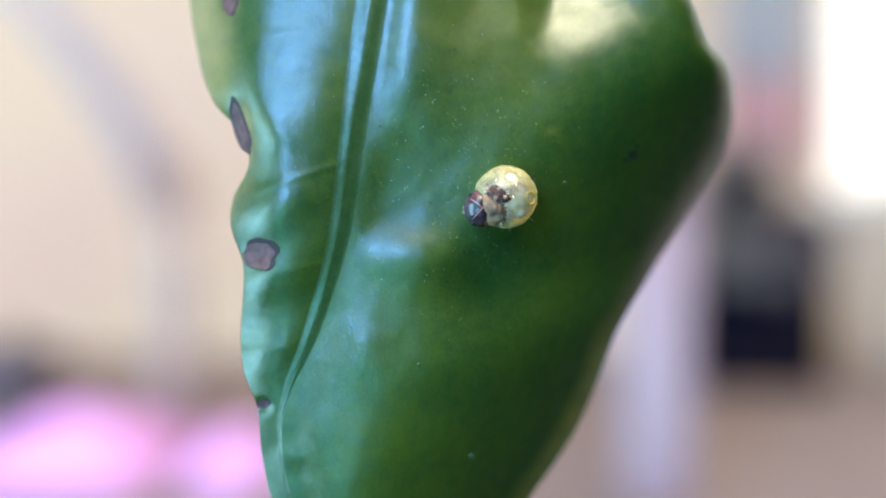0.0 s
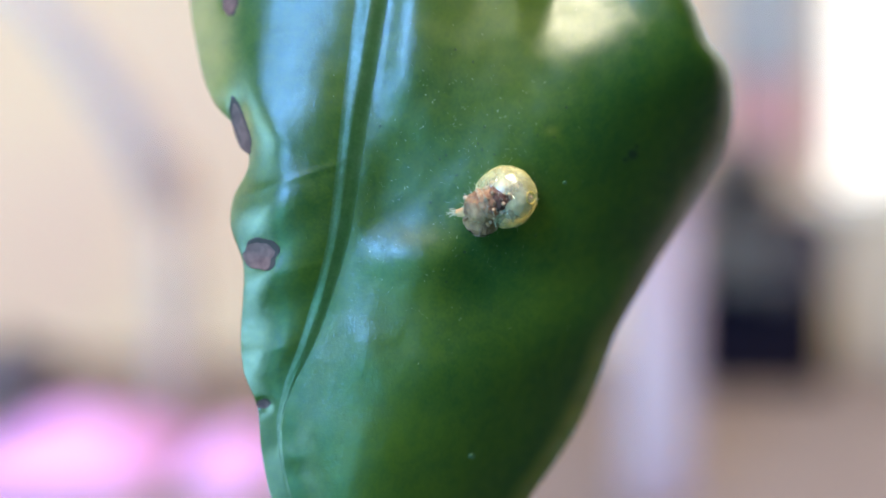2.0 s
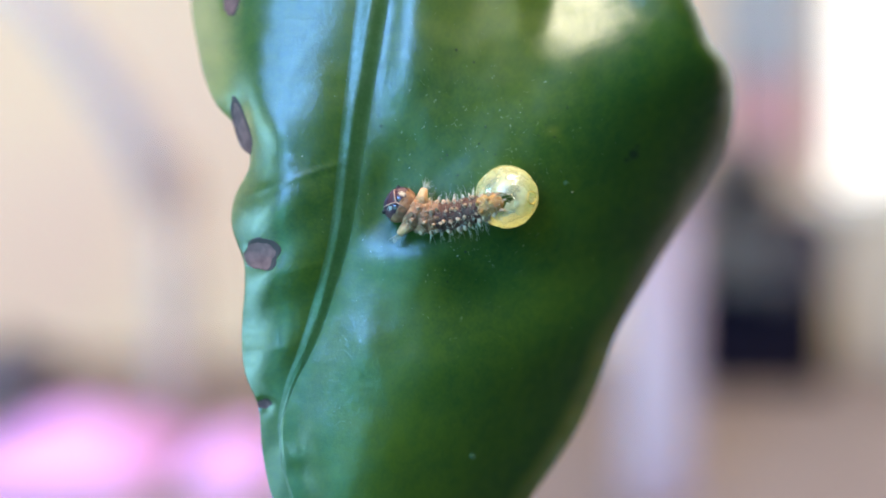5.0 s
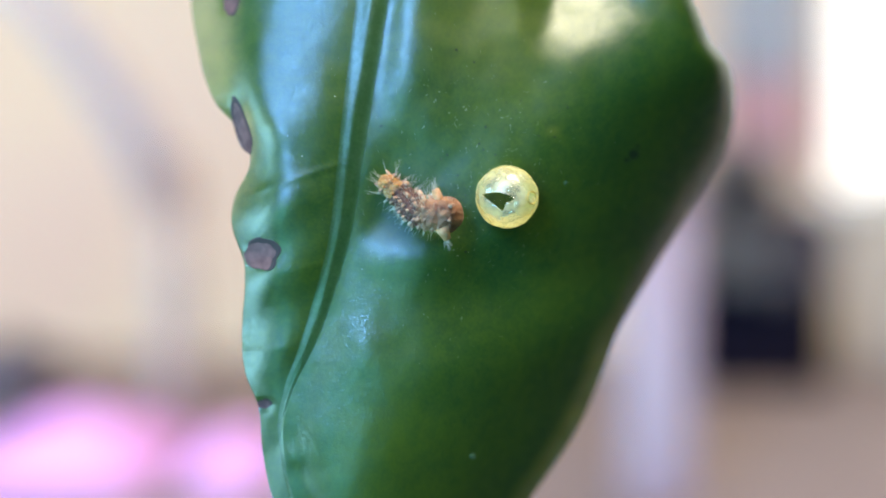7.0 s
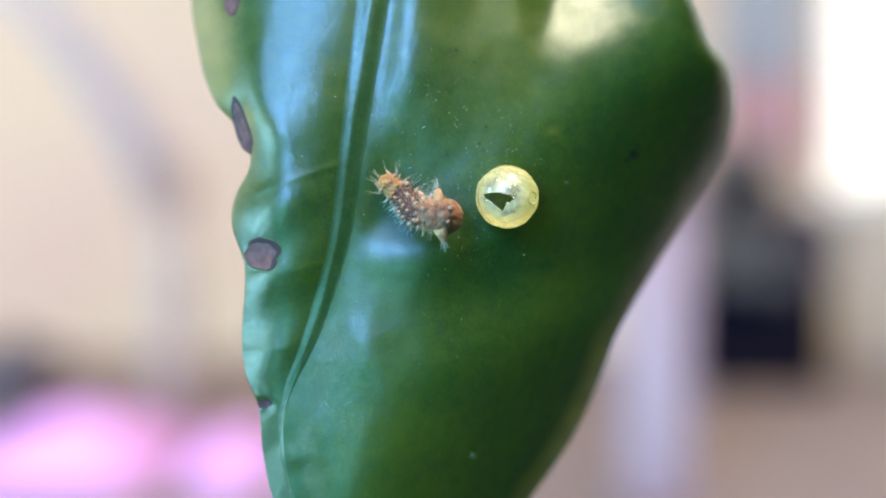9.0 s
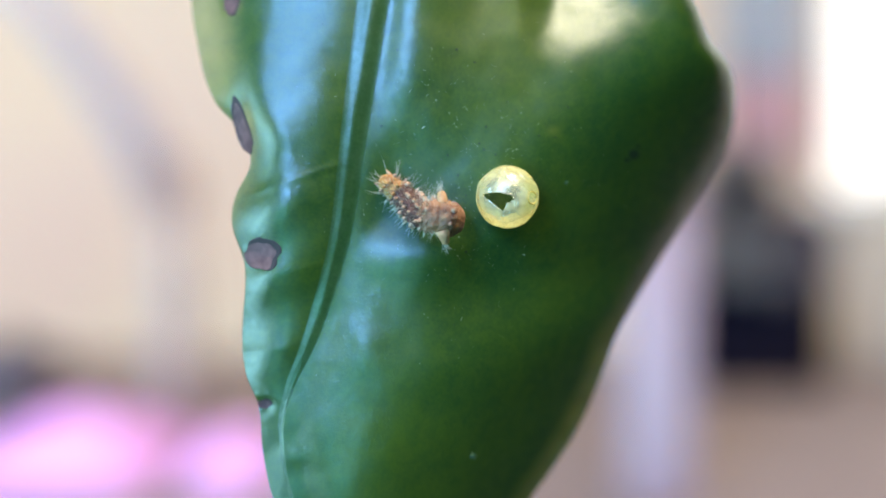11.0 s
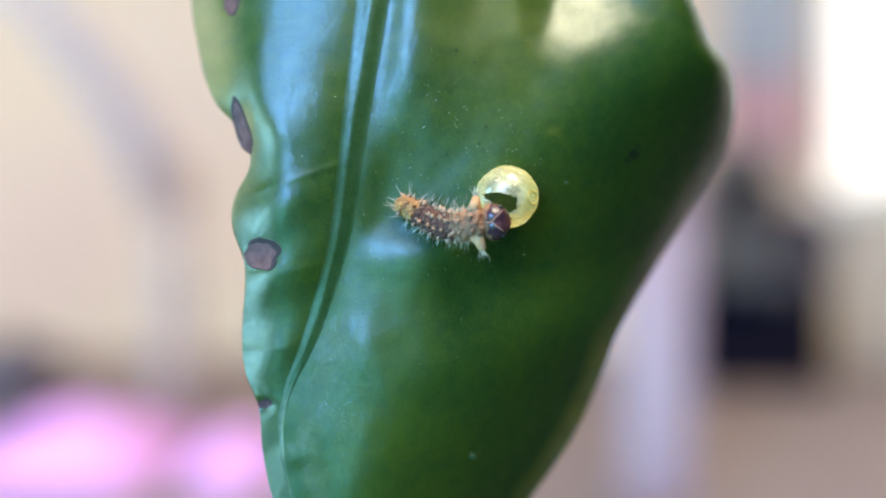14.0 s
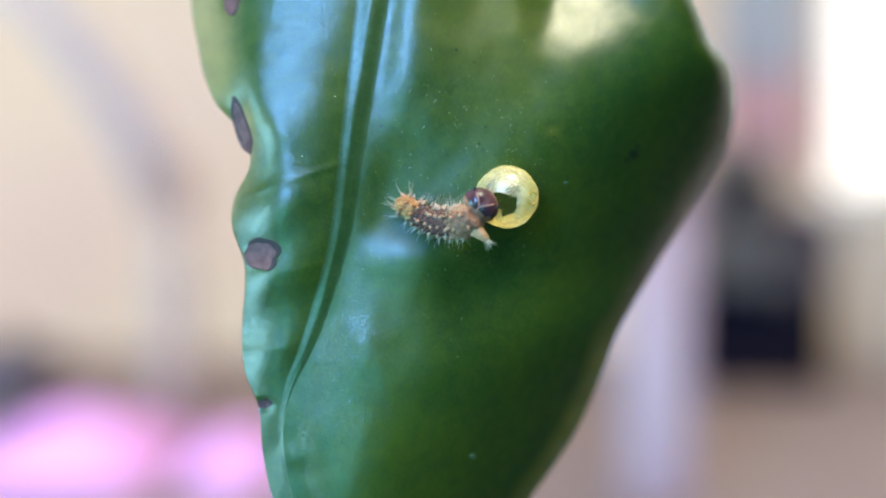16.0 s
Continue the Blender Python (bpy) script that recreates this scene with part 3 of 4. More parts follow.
# ---- the leaf ----
def build_leaf():
    t = tagged(new("leaf"), "glossy green leaf with a pale midrib and brown-edged notches", "leaf")
    bm = bmesh.new()
    nx, nz = 170, 400
    glow_and_spots = bm.verts.layers.float.new("glow_and_spots")
    front, rear = [], []
    for j in range(nz + 1):
        z = -8.5 + 18.0 * j / nz
        a, b, m = leaf_left(z), leaf_right(z), leaf_mid(z)
        m = min(max(m, a + 0.05), b - 0.05)
        fr, re = [], []
        for i in range(nx + 1):
            u = i / nx
            x = a + (m - a) * u / 0.35 if u < 0.35 else m + (b - m) * (u - 0.35) / 0.65
            p = on_leaf(x, z)
            edge = min(u, 1 - u) * 12
            thick = 0.22 * min(1.0, edge) ** 0.5 + 0.02
            fr.append(bm.verts.new(p))
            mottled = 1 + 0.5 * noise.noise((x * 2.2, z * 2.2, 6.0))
            # lower right: backlit glow painted into the margin; upper left: a yellower edge
            glow_tint = 0.95 * ease(0.55 - (b - x), 0.0, 0.5) * ease(-z, 0.4, 3.0) + 0.30 * ease(1.1 - (x - a), 0.0, 0.9) * ease(z, 1.6, 3.0)
            fr[-1][glow_and_spots] = min(1.0, mottled * (glow_tint + 0.16 * hump(x, z, 0.8, 4.3, 1.5, 1.4) + 0.2 * hump(x, z, 2.1, 2.28, 0.13, 0.10)))
            re.append(bm.verts.new(p + Vector((0, thick * MM, 0))))
        front.append(fr)
        rear.append(re)
    for j in range(nz):
        for i in range(nx):
            bm.faces.new((front[j][i], front[j][i + 1], front[j + 1][i + 1], front[j + 1][i]))
            bm.faces.new((rear[j][i + 1], rear[j][i], rear[j + 1][i], rear[j + 1][i + 1]))
        bm.faces.new((rear[j][0], front[j][0], front[j + 1][0], rear[j + 1][0]))
        bm.faces.new((front[j][nx], rear[j][nx], rear[j + 1][nx], front[j + 1][nx]))
    for row_f, row_r, flip in ((front[0], rear[0], False), (front[nz], rear[nz], True)):
        for i in range(nx):
            q = (row_r[i], row_r[i + 1], row_f[i + 1], row_f[i])
            bm.faces.new(q[::-1] if flip else q)
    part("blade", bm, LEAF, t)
    # midrib: a raised ridge
    bm = bmesh.new()
    rows = []
    for j in range(261):
        z = -4.4 + 13.7 * j / 260
        f = min(1.0, max(0.0, (z + 4.4) / 9.5))
        fade = ease(z, -4.4, -1.4)
        w, tall = (0.20 + 0.30 * f) * (0.3 + 0.7 * fade), (0.028 + 0.062 * f) * fade
        m = leaf_mid(z)
        row = []
        for i in range(21):
            q = i / 10 - 1
            rise = math.exp(-((q + 0.08) / 0.38) ** 2)
            y = leaf_depth(m + q * w, z)
            y += 0.004 - tall * rise * (1 + 0.06 * noise.noise((z * 5, q * 2, 2))) - 0.004 * rise * noise.noise((z * 16, q * 5, 5))
            k = 1 + y / D
            row.append(bm.verts.new(Vector(((m + q * w) * k, y, z * k)) * MM))
        rows.append(row)
    for r0, r1 in zip(rows, rows[1:]):
        for i in range(20):
            bm.faces.new((r0[i], r0[i + 1], r1[i + 1], r1[i]))
    part("midrib", bm, RIB, t, "pale green raised midrib")
    part("petiole", sweep([on_leaf(-0.98, 9.3, 0), Vector((-0.9, 6.0, 12.5)) * MM, Vector((-0.6, 10.0, 17.0)) * MM], [0.0003, 0.0004, 0.0005], 10), RIB, t)
    def scar(cx, cz, rx, rz, turn, h):
        for name, k, material, lift, off in (("scar_rim", 1.13, SCAR_RIM, 0.6, 0.11), ("scar", 1.0, SCAR, 1.0, 0.0)):
            bm = bmesh.new()
            bmesh.ops.create_uvsphere(bm, u_segments=40, v_segments=14, radius=1)
            c, s = math.cos(radians(turn)), math.sin(radians(turn))
            for v in bm.verts:
                w = 1 + 0.22 * noise.noise((v.co.x * 1.6 + cx, v.co.y * 1.6, cz + k))
                dx, dz = (v.co.x * k * w + off) * rx, (v.co.y * k * w + off) * rz
                v.co = on_leaf(cx + dx * c - dz * s, cz + dz * c + dx * s, v.co.z * h * lift * (1 + 0.2 * noise.noise(v.co * 2)))
            part(name, bm, material, t, "brown rim of a healed notch" if name == "scar_rim" else "greyish dry scar")
    scar(-3.55, -0.12, 0.31, 0.29, 0, 0.018)
    scar(-3.90, 2.30, 0.13, 0.52, 16, 0.02)
    scar(-4.13, 4.75, 0.14, 0.22, 0, 0.035)
    scar(-3.48, -3.00, 0.13, 0.09, 0, 0.01)
    def spot(name, cx, cz, r, material, label):
        bm = bmesh.new()
        bmesh.ops.create_uvsphere(bm, u_segments=20, v_segments=8, radius=1)
        for v in bm.verts:
            w = r * (1 + 0.35 * noise.noise((v.co.x * 2 + cx, v.co.y * 2, cz)))
            v.co = on_leaf(cx + v.co.x * w, cz + v.co.y * w, v.co.z * 0.008)
        part(name, bm, material, t, label)
    spot("dark_spot", 3.66, 1.83, 0.10, STAIN, "dark stained spot")
    spot("dark_spot", 3.52, 1.72, 0.05, STAIN, "dark stained spot")
    spot("dark_spot", 3.74, 1.98, 0.04, STAIN, "dark stained spot")
    spot("pale_spot", 0.55, -4.0, 0.06, PALE_SPOT, "pale dry spot")
    spot("pale_spot", 2.35, 1.28, 0.035, PALE_SPOT, "pale dry spot")
    # specks
    rng = random.Random(11)

    def specks(name, material, n, sizes, label):
        bm = bmesh.new()
        for i in range(n):
            x, z = rng.gauss(0.4, 1.4), rng.gauss(1.4, 1.6)
            if not leaf_left(z) + 0.5 < x < leaf_right(z) - 0.5:
                continue
            r = rng.choice(sizes) * MM
            bmesh.ops.create_icosphere(bm, subdivisions=1, radius=r, matrix=Matrix.LocRotScale(on_leaf(x, z), Euler((rng.random(), rng.random(), rng.random())), (rng.uniform(0.7, 1.8), 0.8, rng.uniform(0.7, 1.2))))
        ob = part(name, bm, material, t, label)
        tagged(ob, kind="stuff")
    specks("pale_specks", DUST, 560, (0.003, 0.004, 0.004, 0.005, 0.007), "tiny pale specks of dust")
    specks("dark_specks", GRIT, 110, (0.006, 0.008, 0.010, 0.018), "tiny black specks of grit")


build_leaf()


# ---- the egg ----
EX, EZ, ER = 1.215, 1.003, 0.60
EC = on_leaf(EX, EZ, 0.45)


def build_egg():
    t = tagged(new("egg"), "hollow yellow translucent eggshell with a torn hole, glued to the leaf", "egg")
    t.location = EC
    hole = [(-0.50, 0.03), (-0.30, 0.07), (-0.11, 0.05), (0.05, 0.00), (0.10, -0.07), (-0.03, -0.15), (-0.12, -0.28), (-0.25, -0.18), (-0.40, -0.06)]

    def inside(x, z, poly):
        c = False
        for (x0, z0), (x1, z1) in zip(poly, poly[1:] + poly[:1]):
            if (z0 > z) != (z1 > z) and x < (x1 - x0) * (z - z0) / (z1 - z0) + x0:
                c = not c
        return c
    bites = [[(-0.14, -0.26), (0.0, -0.12), (0.10, -0.07), (0.12, -0.26), (0.0, -0.36), (-0.12, -0.37)],
             [(0.05, 0.0), (0.16, -0.03), (0.15, -0.27), (0.12, -0.26), (0.10, -0.07)],
             [(-0.12, -0.37), (0.0, -0.36), (0.12, -0.26), (0.10, -0.46), (-0.10, -0.50)]]

    def dome(keep):
        bm = bmesh.new()
        bmesh.ops.create_icosphere(bm, subdivisions=6, radius=ER * MM)
        dead = []
        for f in bm.faces:
            c = f.calc_center_median() / MM
            if c.y > 0.50 or not keep(c):
                dead.append(f)
        bmesh.ops.delete(bm, geom=dead, context="FACES")
        for v in bm.verts:
            v.co *= 1 + 0.034 * noise.noise(v.co * 3500) + 0.016 * noise.noise(v.co * 8000) + 0.006 * noise.noise(v.co * 17000)
        return bm

    def front_of(c, poly):
        w = 0.02 * noise.noise((c.x * 14, c.z * 14, 0))
        return c.y < 0 and inside(c.x + w, c.z - w, poly)
    fragments = []
    for i, b in enumerate([None] + bites):
        if b is None:
            bm = dome(lambda c: c.y < 0.08 and not front_of(c, hole) and not any(front_of(c, q) for q in bites))
        else:
            bm = dome(lambda c: front_of(c, b) and not front_of(c, hole) and not any(front_of(c, q) for q in bites[:i - 1]))
        ob = part("shell" if b is None else "shell_fragment", bm, SHELL, t)
        s = ob.modifiers.new("thick", "SOLIDIFY")
        s.thickness, s.offset = 0.014 * MM, -1
        if b is not None:
            fragments.append((ob, b))
    ob = part("shell_base", dome(lambda c: c.y >= 0.08), SHELL_BASE, t, "pale yellow base of the shell")
    s = ob.modifiers.new("thick", "SOLIDIFY")
    s.thickness, s.offset = 0.014 * MM, -1
    bm = bmesh.new()
    ring = []
    for k in range(25):
        a = k * math.tau / 24
        p = Vector((0.44 + 0.09 * math.cos(a), 0, -0.03 + 0.115 * math.sin(a)))
        p.y = -math.sqrt(ER * ER - p.x * p.x - p.z * p.z) - 0.002
        ring.append(p * MM)
    part("ring", sweep(ring, [0.014 * MM] * 25, 6, bm, cap=False), RING, t, "amber ring on the shell")
    return t, fragments


egg, fragments = build_egg()

# ---- the caterpillar ----
COUNT = 11
SPACING = 0.185
RADII = [0.315, 0.325, 0.305, 0.28, 0.28, 0.275, 0.27, 0.255, 0.235, 0.22, 0.20]


def bristle(bm, base, d, length, r=0.0028):
    d = Vector(d).normalized()
    base = Vector(base)
    bend = Vector((0.1, 0.15, 0.1)) * length
    sweep([base * MM, (base + d * length * 0.5) * MM, (base + d * length + bend * 0.5) * MM], [r * MM, r * 0.7 * MM, r * 0.25 * MM], 4, bm)


def build_caterpillar():
    """Each piece in its own space: x forwards, y to its left, z to its back."""
    t = tagged(new("caterpillar"), "tiny brown bristly caterpillar with cream warts and a dark head", "caterpillar")
    rng = random.Random(21)
    bm = bmesh.new()
    bmesh.ops.create_uvsphere(bm, u_segments=28, v_segments=18, radius=1)
    for v in bm.verts:
        x, y, z = v.co
        cleft = 1 - 0.10 * math.exp(-(y / 0.18) ** 2) * max(0.0, z + 0.3 * x)
        v.co = Vector((x * 0.30, y * 0.35, z * 0.31)) * cleft * MM
    head = part("head", bm, HEAD, t, "dark glossy head with a pale forked mark")
    bm = bmesh.new()

    def head_line(a, b, r):
        pts = []
        for k in range(9):
            p = Vector(a).lerp(Vector(b), k / 8).normalized()
            pts.append(Vector((p.x * 0.302, p.y * 0.352, p.z * 0.312)) * MM)
        sweep(pts, [r * MM * (0.6 + 0.4 * math.sin(math.pi * k / 8)) for k in range(9)], 6, bm)
    head_line((-0.35, 0, 0.9), (0.28, 0, 0.9), 0.017)
    head_line((0.2, 0, 0.9), (0.75, 0.55, 0.45), 0.016)
    head_line((0.2, 0, 0.9), (0.75, -0.55, 0.45), 0.016)
    part("face_mark", bm, MARK, head, "pale forked mark")
    # the back of the head is tan, with an uneven border
    bm = bmesh.new()
    bmesh.ops.create_uvsphere(bm, u_segments=40, v_segments=26, radius=1)
    bmesh.ops.delete(bm, geom=[f for f in bm.faces if f.calc_center_median().x + 0.25 * noise.noise(f.calc_center_median() * 3.0) > -0.02], context="FACES")
    for v in bm.verts:
        v.co = Vector((v.co.x * 0.312, v.co.y * 0.358, v.co.z * 0.318)) * (1 + 0.05 * noise.noise(v.co * 5)) * MM
    part("head_back", bm, SKIN_TAN, head, "tan back of the head")
    for s in (-1, 1):
        bm = bmesh.new()
        bmesh.ops.create_uvsphere(bm, u_segments=10, v_segments=8, radius=0.045 * MM, matrix=Matrix.Translation(Vector((0.18, s * 0.265, 0.06)) * MM))
        part("eye_spot", bm, GRIT, head)
        bm = bmesh.new()
        sweep([Vector((0.2, s * 0.08, -0.12)) * MM, Vector((0.25, s * 0.05, -0.17)) * MM, Vector((0.26, s * 0.01, -0.20)) * MM], [0.04 * MM, 0.03 * MM, 0.01 * MM], 8, bm)
        part("jaw", bm, MARK, head)
    segments, horns = [head], []
    for i, r in enumerate(RADII):
        bm = bmesh.new()
        bmesh.ops.create_uvsphere(bm, u_segments=36, v_segments=22, radius=1)
        for v in bm.verts:
            x, y, z = v.co
            w = 1 + 0.09 * noise.noise((x * 2.2, y * 2.2, z * 2.2 + i)) + (0.13 if i < 3 else 0.09) * noise.noise((x * 4.5, y * 4.5, z * 4.5 + i)) + (0.08 if i < 3 else 0.05) * noise.noise((x * 11, y * 11, z * 11 + i))
            v.co = Vector((x * 0.24, y * r * 0.98, max(z, -0.85) * r * 0.92)) * w * MM
        skin = SKIN_TAN if i < 3 else SKIN_ORANGE if i >= 9 else SKIN
        seg = part("segment", bm, skin, t, ("tan front segment", "", "orange tail segment")[0 if i < 3 else 2 if i >= 9 else 1])
        segments.append(seg)
        for a in (-100, -68, -24, 24, 68, 100):
            if i < 2 and abs(a) > 60 + 20 * i:
                continue
            ca, sa = math.cos(radians(a + rng.uniform(-7, 7))), math.sin(radians(a + rng.uniform(-7, 7)))
            big = {100: 0.034, 68: 0.040, 24: 0.036}[abs(a)] * rng.uniform(0.7, 1.4)
            shift = rng.uniform(-0.07, 0.07)
            if i in (4, 5) and abs(a) < 30:
                big = 0.04
            bm = bmesh.new()
            bmesh.ops.create_uvsphere(bm, u_segments=10, v_segments=7, radius=1)
            d = Vector((0, sa, ca))
            m = d.to_track_quat("Z", "Y").to_matrix()
            for v in bm.verts:
                c = v.co.copy()
                c.z = c.z * 1.5 if c.z > 0 else c.z
                c *= 1 + 0.3 * noise.noise(c * 1.8 + Vector((i, a, 0)))
                v.co = (m @ (c * big) + Vector((shift, sa * r * 0.97, ca * r * 0.9))) * MM
            part("wart", bm, WART if i < 9 else SKIN_ORANGE if abs(a) < 60 else WART, seg)
            if abs(a) == 100 and i > 1:
                root, way = Vector((shift, sa * r * 0.97, ca * r * 0.9)), Vector((rng.uniform(-0.35, 0.15), sa, ca))
                long = rng.uniform(0.07, 0.16)
                part("spine", sweep([root * MM, (root + way * long * 0.6) * MM, (root + way * long) * MM], [0.026 * MM, 0.015 * MM, 0.004 * MM], 7), BRISTLE, seg, "pale side spine")
        bm = bmesh.new()
        for a in (-112, -100, -85, -55, -12, 12, 55, -68, -40, -24, 24, 40, 68, 85, 100, 112):
            if i < 2 and abs(a) > 60:
                continue
            for k in range(2 if abs(a) > 80 else 1):
                aa = radians(a + rng.uniform(-8, 8))
                d = Vector((rng.uniform(-0.5, 0.3) - (0.9 if i == COUNT - 1 else 0.0), math.sin(aa), math.cos(aa)))
                long = rng.uniform(0.08, 0.24) * (1.5 if i == COUNT - 1 else 1.0) * (1.25 if abs(a) > 80 else 0.6)
                bristle(bm, (0, math.sin(aa) * r, math.cos(aa) * r * 0.92), d, long)
        for k in range(70):
            aa = radians(rng.uniform(-105, 105))
            x = rng.uniform(-0.16, 0.16)
            k2 = math.sqrt(max(0.0, 1 - (x / 0.24) ** 2))
            d = Vector((x * 2 + rng.uniform(-0.6, 0.3), math.sin(aa), math.cos(aa)))
            bristle(bm, (x, math.sin(aa) * r * 0.97 * k2, math.cos(aa) * r * 0.9 * k2), d, rng.uniform(0.03, 0.10), 0.0022)
        part("bristles", bm, BRISTLE, seg, "fine pale bristles")
        if i == 0:
            for s in (-1, 1):
                base = Vector((0.0, s * 0.22, 0.05))
                tip = Vector((0.08, s * 0.27, 0.0))
                bm = bmesh.new()
                sweep([Vector(), tip * 0.5 * MM, tip * MM, tip * 1.08 * MM], [0.15 * MM, 0.105 * MM, 0.07 * MM, 0.03 * MM], 12, bm)
                horn = part("horn", bm, HORN, seg, "pale orange side horn")
                bm = bmesh.new()
                for k in range(34):
                    d = Vector((rng.uniform(-0.5, 0.7), s, rng.uniform(-0.6, 0.5)))
                    bristle(bm, tip * rng.uniform(0.7, 1.02), d, rng.uniform(0.10, 0.30), 0.0045)
                tuft = part("bristle_tuft", bm, BRISTLE, seg, "tuft of pale bristles")
                horns += [(horn, s, base), (tuft, s, base)]
        if i == COUNT - 1:
            bm = bmesh.new()
            for k in range(14):
                d = Vector((-1, rng.uniform(-0.7, 0.7), rng.uniform(-0.2, 0.5)))
                bristle(bm, (-0.15, rng.uniform(-0.14, 0.14), rng.uniform(-0.05, 0.1)), d, rng.uniform(0.16, 0.40), 0.0032)
            part("tail_bristles", bm, BRISTLE, seg, "long pale tail bristles")
            for s in (-1, 1):
                bm = bmesh.new()
                sweep([Vector((-0.05, s * 0.1, 0)) * MM, Vector((-0.17, s * 0.15, 0.02)) * MM, Vector((-0.25, s * 0.17, 0.0)) * MM], [0.07 * MM, 0.04 * MM, 0.010 * MM], 8, bm)
                part("tail_horn", bm, WART, seg, "pale tail horn")
        if 0 < i < 3 or 4 < i < 9:
            for s in (-1, 1):
                bm = bmesh.new()
                sweep([Vector((0, s * r * 0.55, -r * 0.6)) * MM, Vector((0.02, s * r * 0.75, -r * 0.95)) * MM], [0.05 * MM, 0.035 * MM], 8, bm)
                part("foot", bm, SKIN_TAN, seg)
    return t, segments, horns


caterpillar, segments, horns = build_caterpillar()

# path of the body curled in the shell
COIL = [(1.04, 0.95, 0.85), (1.16, 1.06, 0.74), (1.34, 1.06, 0.70), (1.40, 0.90, 0.66), (1.27, 0.82, 0.62), (1.10, 0.86, 0.44), (1.05, 0.99, 0.28), (1.18, 1.10, 0.26), (1.35, 1.04, 0.26), (1.37, 0.90, 0.24), (1.22, 0.84, 0.22)]

poses = [[] for _ in segments]
centres = []


def crawl(t, head, facing, nod, body, coiled=False):
    """Pose of the whole body: head (x, z, height over the leaf, mm), facing in degrees, nod of the head, then places along the body."""
    hx, hz, hh = head
    f = radians(facing)
    tuck = min(1.0, max(nod - 60, 0) / 15)     # head drawn in under the first segment
    reach = 0.36 - 0.20 * tuck
    ways = [head, (hx - reach * math.cos(f), hz - reach * math.sin(f), hh + 0.2 * min(1.0, max(nod, 0) / 40) + 0.16 * tuck)] + list(body) + (COIL if coiled else [])
    pts = [on_leaf(x, z, h) / MM for x, z, h in ways]
    if coiled:
        base = EC / MM
        pts = pts[:len(pts) - len(COIL)] + [Vector((x * (1 + base.y / D), base.y + 0.45 - h, z * (1 + base.y / D))) for x, z, h in COIL]
    line = []
    ext = [pts[0] * 2 - pts[1]] + pts + [pts[-1] * 2 - pts[-2]]
    for a, b, c, d in zip(ext, ext[1:], ext[2:], ext[3:]):
        for k in range(14):
            u = k / 14
            line.append(0.5 * (2 * b + (c - a) * u + (2 * a - 5 * b + 4 * c - d) * u * u + (3 * b - a - 3 * c + d) * u**3))
    line.append(pts[-1])
    along = [0.0]
    for p, q in zip(line, line[1:]):
        along.append(along[-1] + (q - p).length)

    def at(s):
        s = min(max(s, 0.0), along[-1])
        i = max(j for j in range(len(along) - 1) if along[j] <= s)
        u = (s - along[i]) / max(along[i + 1] - along[i], 1e-9)
        return line[i].lerp(line[i + 1], u)
    neck = 0.27 - 0.13 * min(1.0, max(nod, 0) / 40) + 0.14 * tuck
    step = min(SPACING, (along[-1] - neck) / (COUNT - 0.5)) if coiled else (along[-1] - neck) / (COUNT - 0.5)
    places = []
    for i in range(COUNT + 1):
        s = 0.0 if i == 0 else neck + step * (i - 0.5)
        p = at(s)
        d = (at(max(s - 0.09, 0)) - at(s + 0.09)).normalized()
        if i == 0:
            flat = Vector((math.cos(f), 0.0, math.sin(f)))
            d = flat * math.cos(radians(nod)) + Vector((0, math.sin(radians(nod)), 0))
        up = Vector((0, -1, 0))
        if abs(d.dot(up)) > 0.97:
            up = Vector((0, -1, 0.3)).normalized()
        up = (up - d * up.dot(d)).normalized()
        places.append((p, d, up))
    mid = places[5][0] * MM
    centres.append((t, Matrix.Translation(mid)))
    for rows, (p, d, up) in zip(poses, places):
        m = Matrix((d, up.cross(d), up)).transposed().to_4x4()
        m.translation = p * MM - mid
        rows.append((t, m))


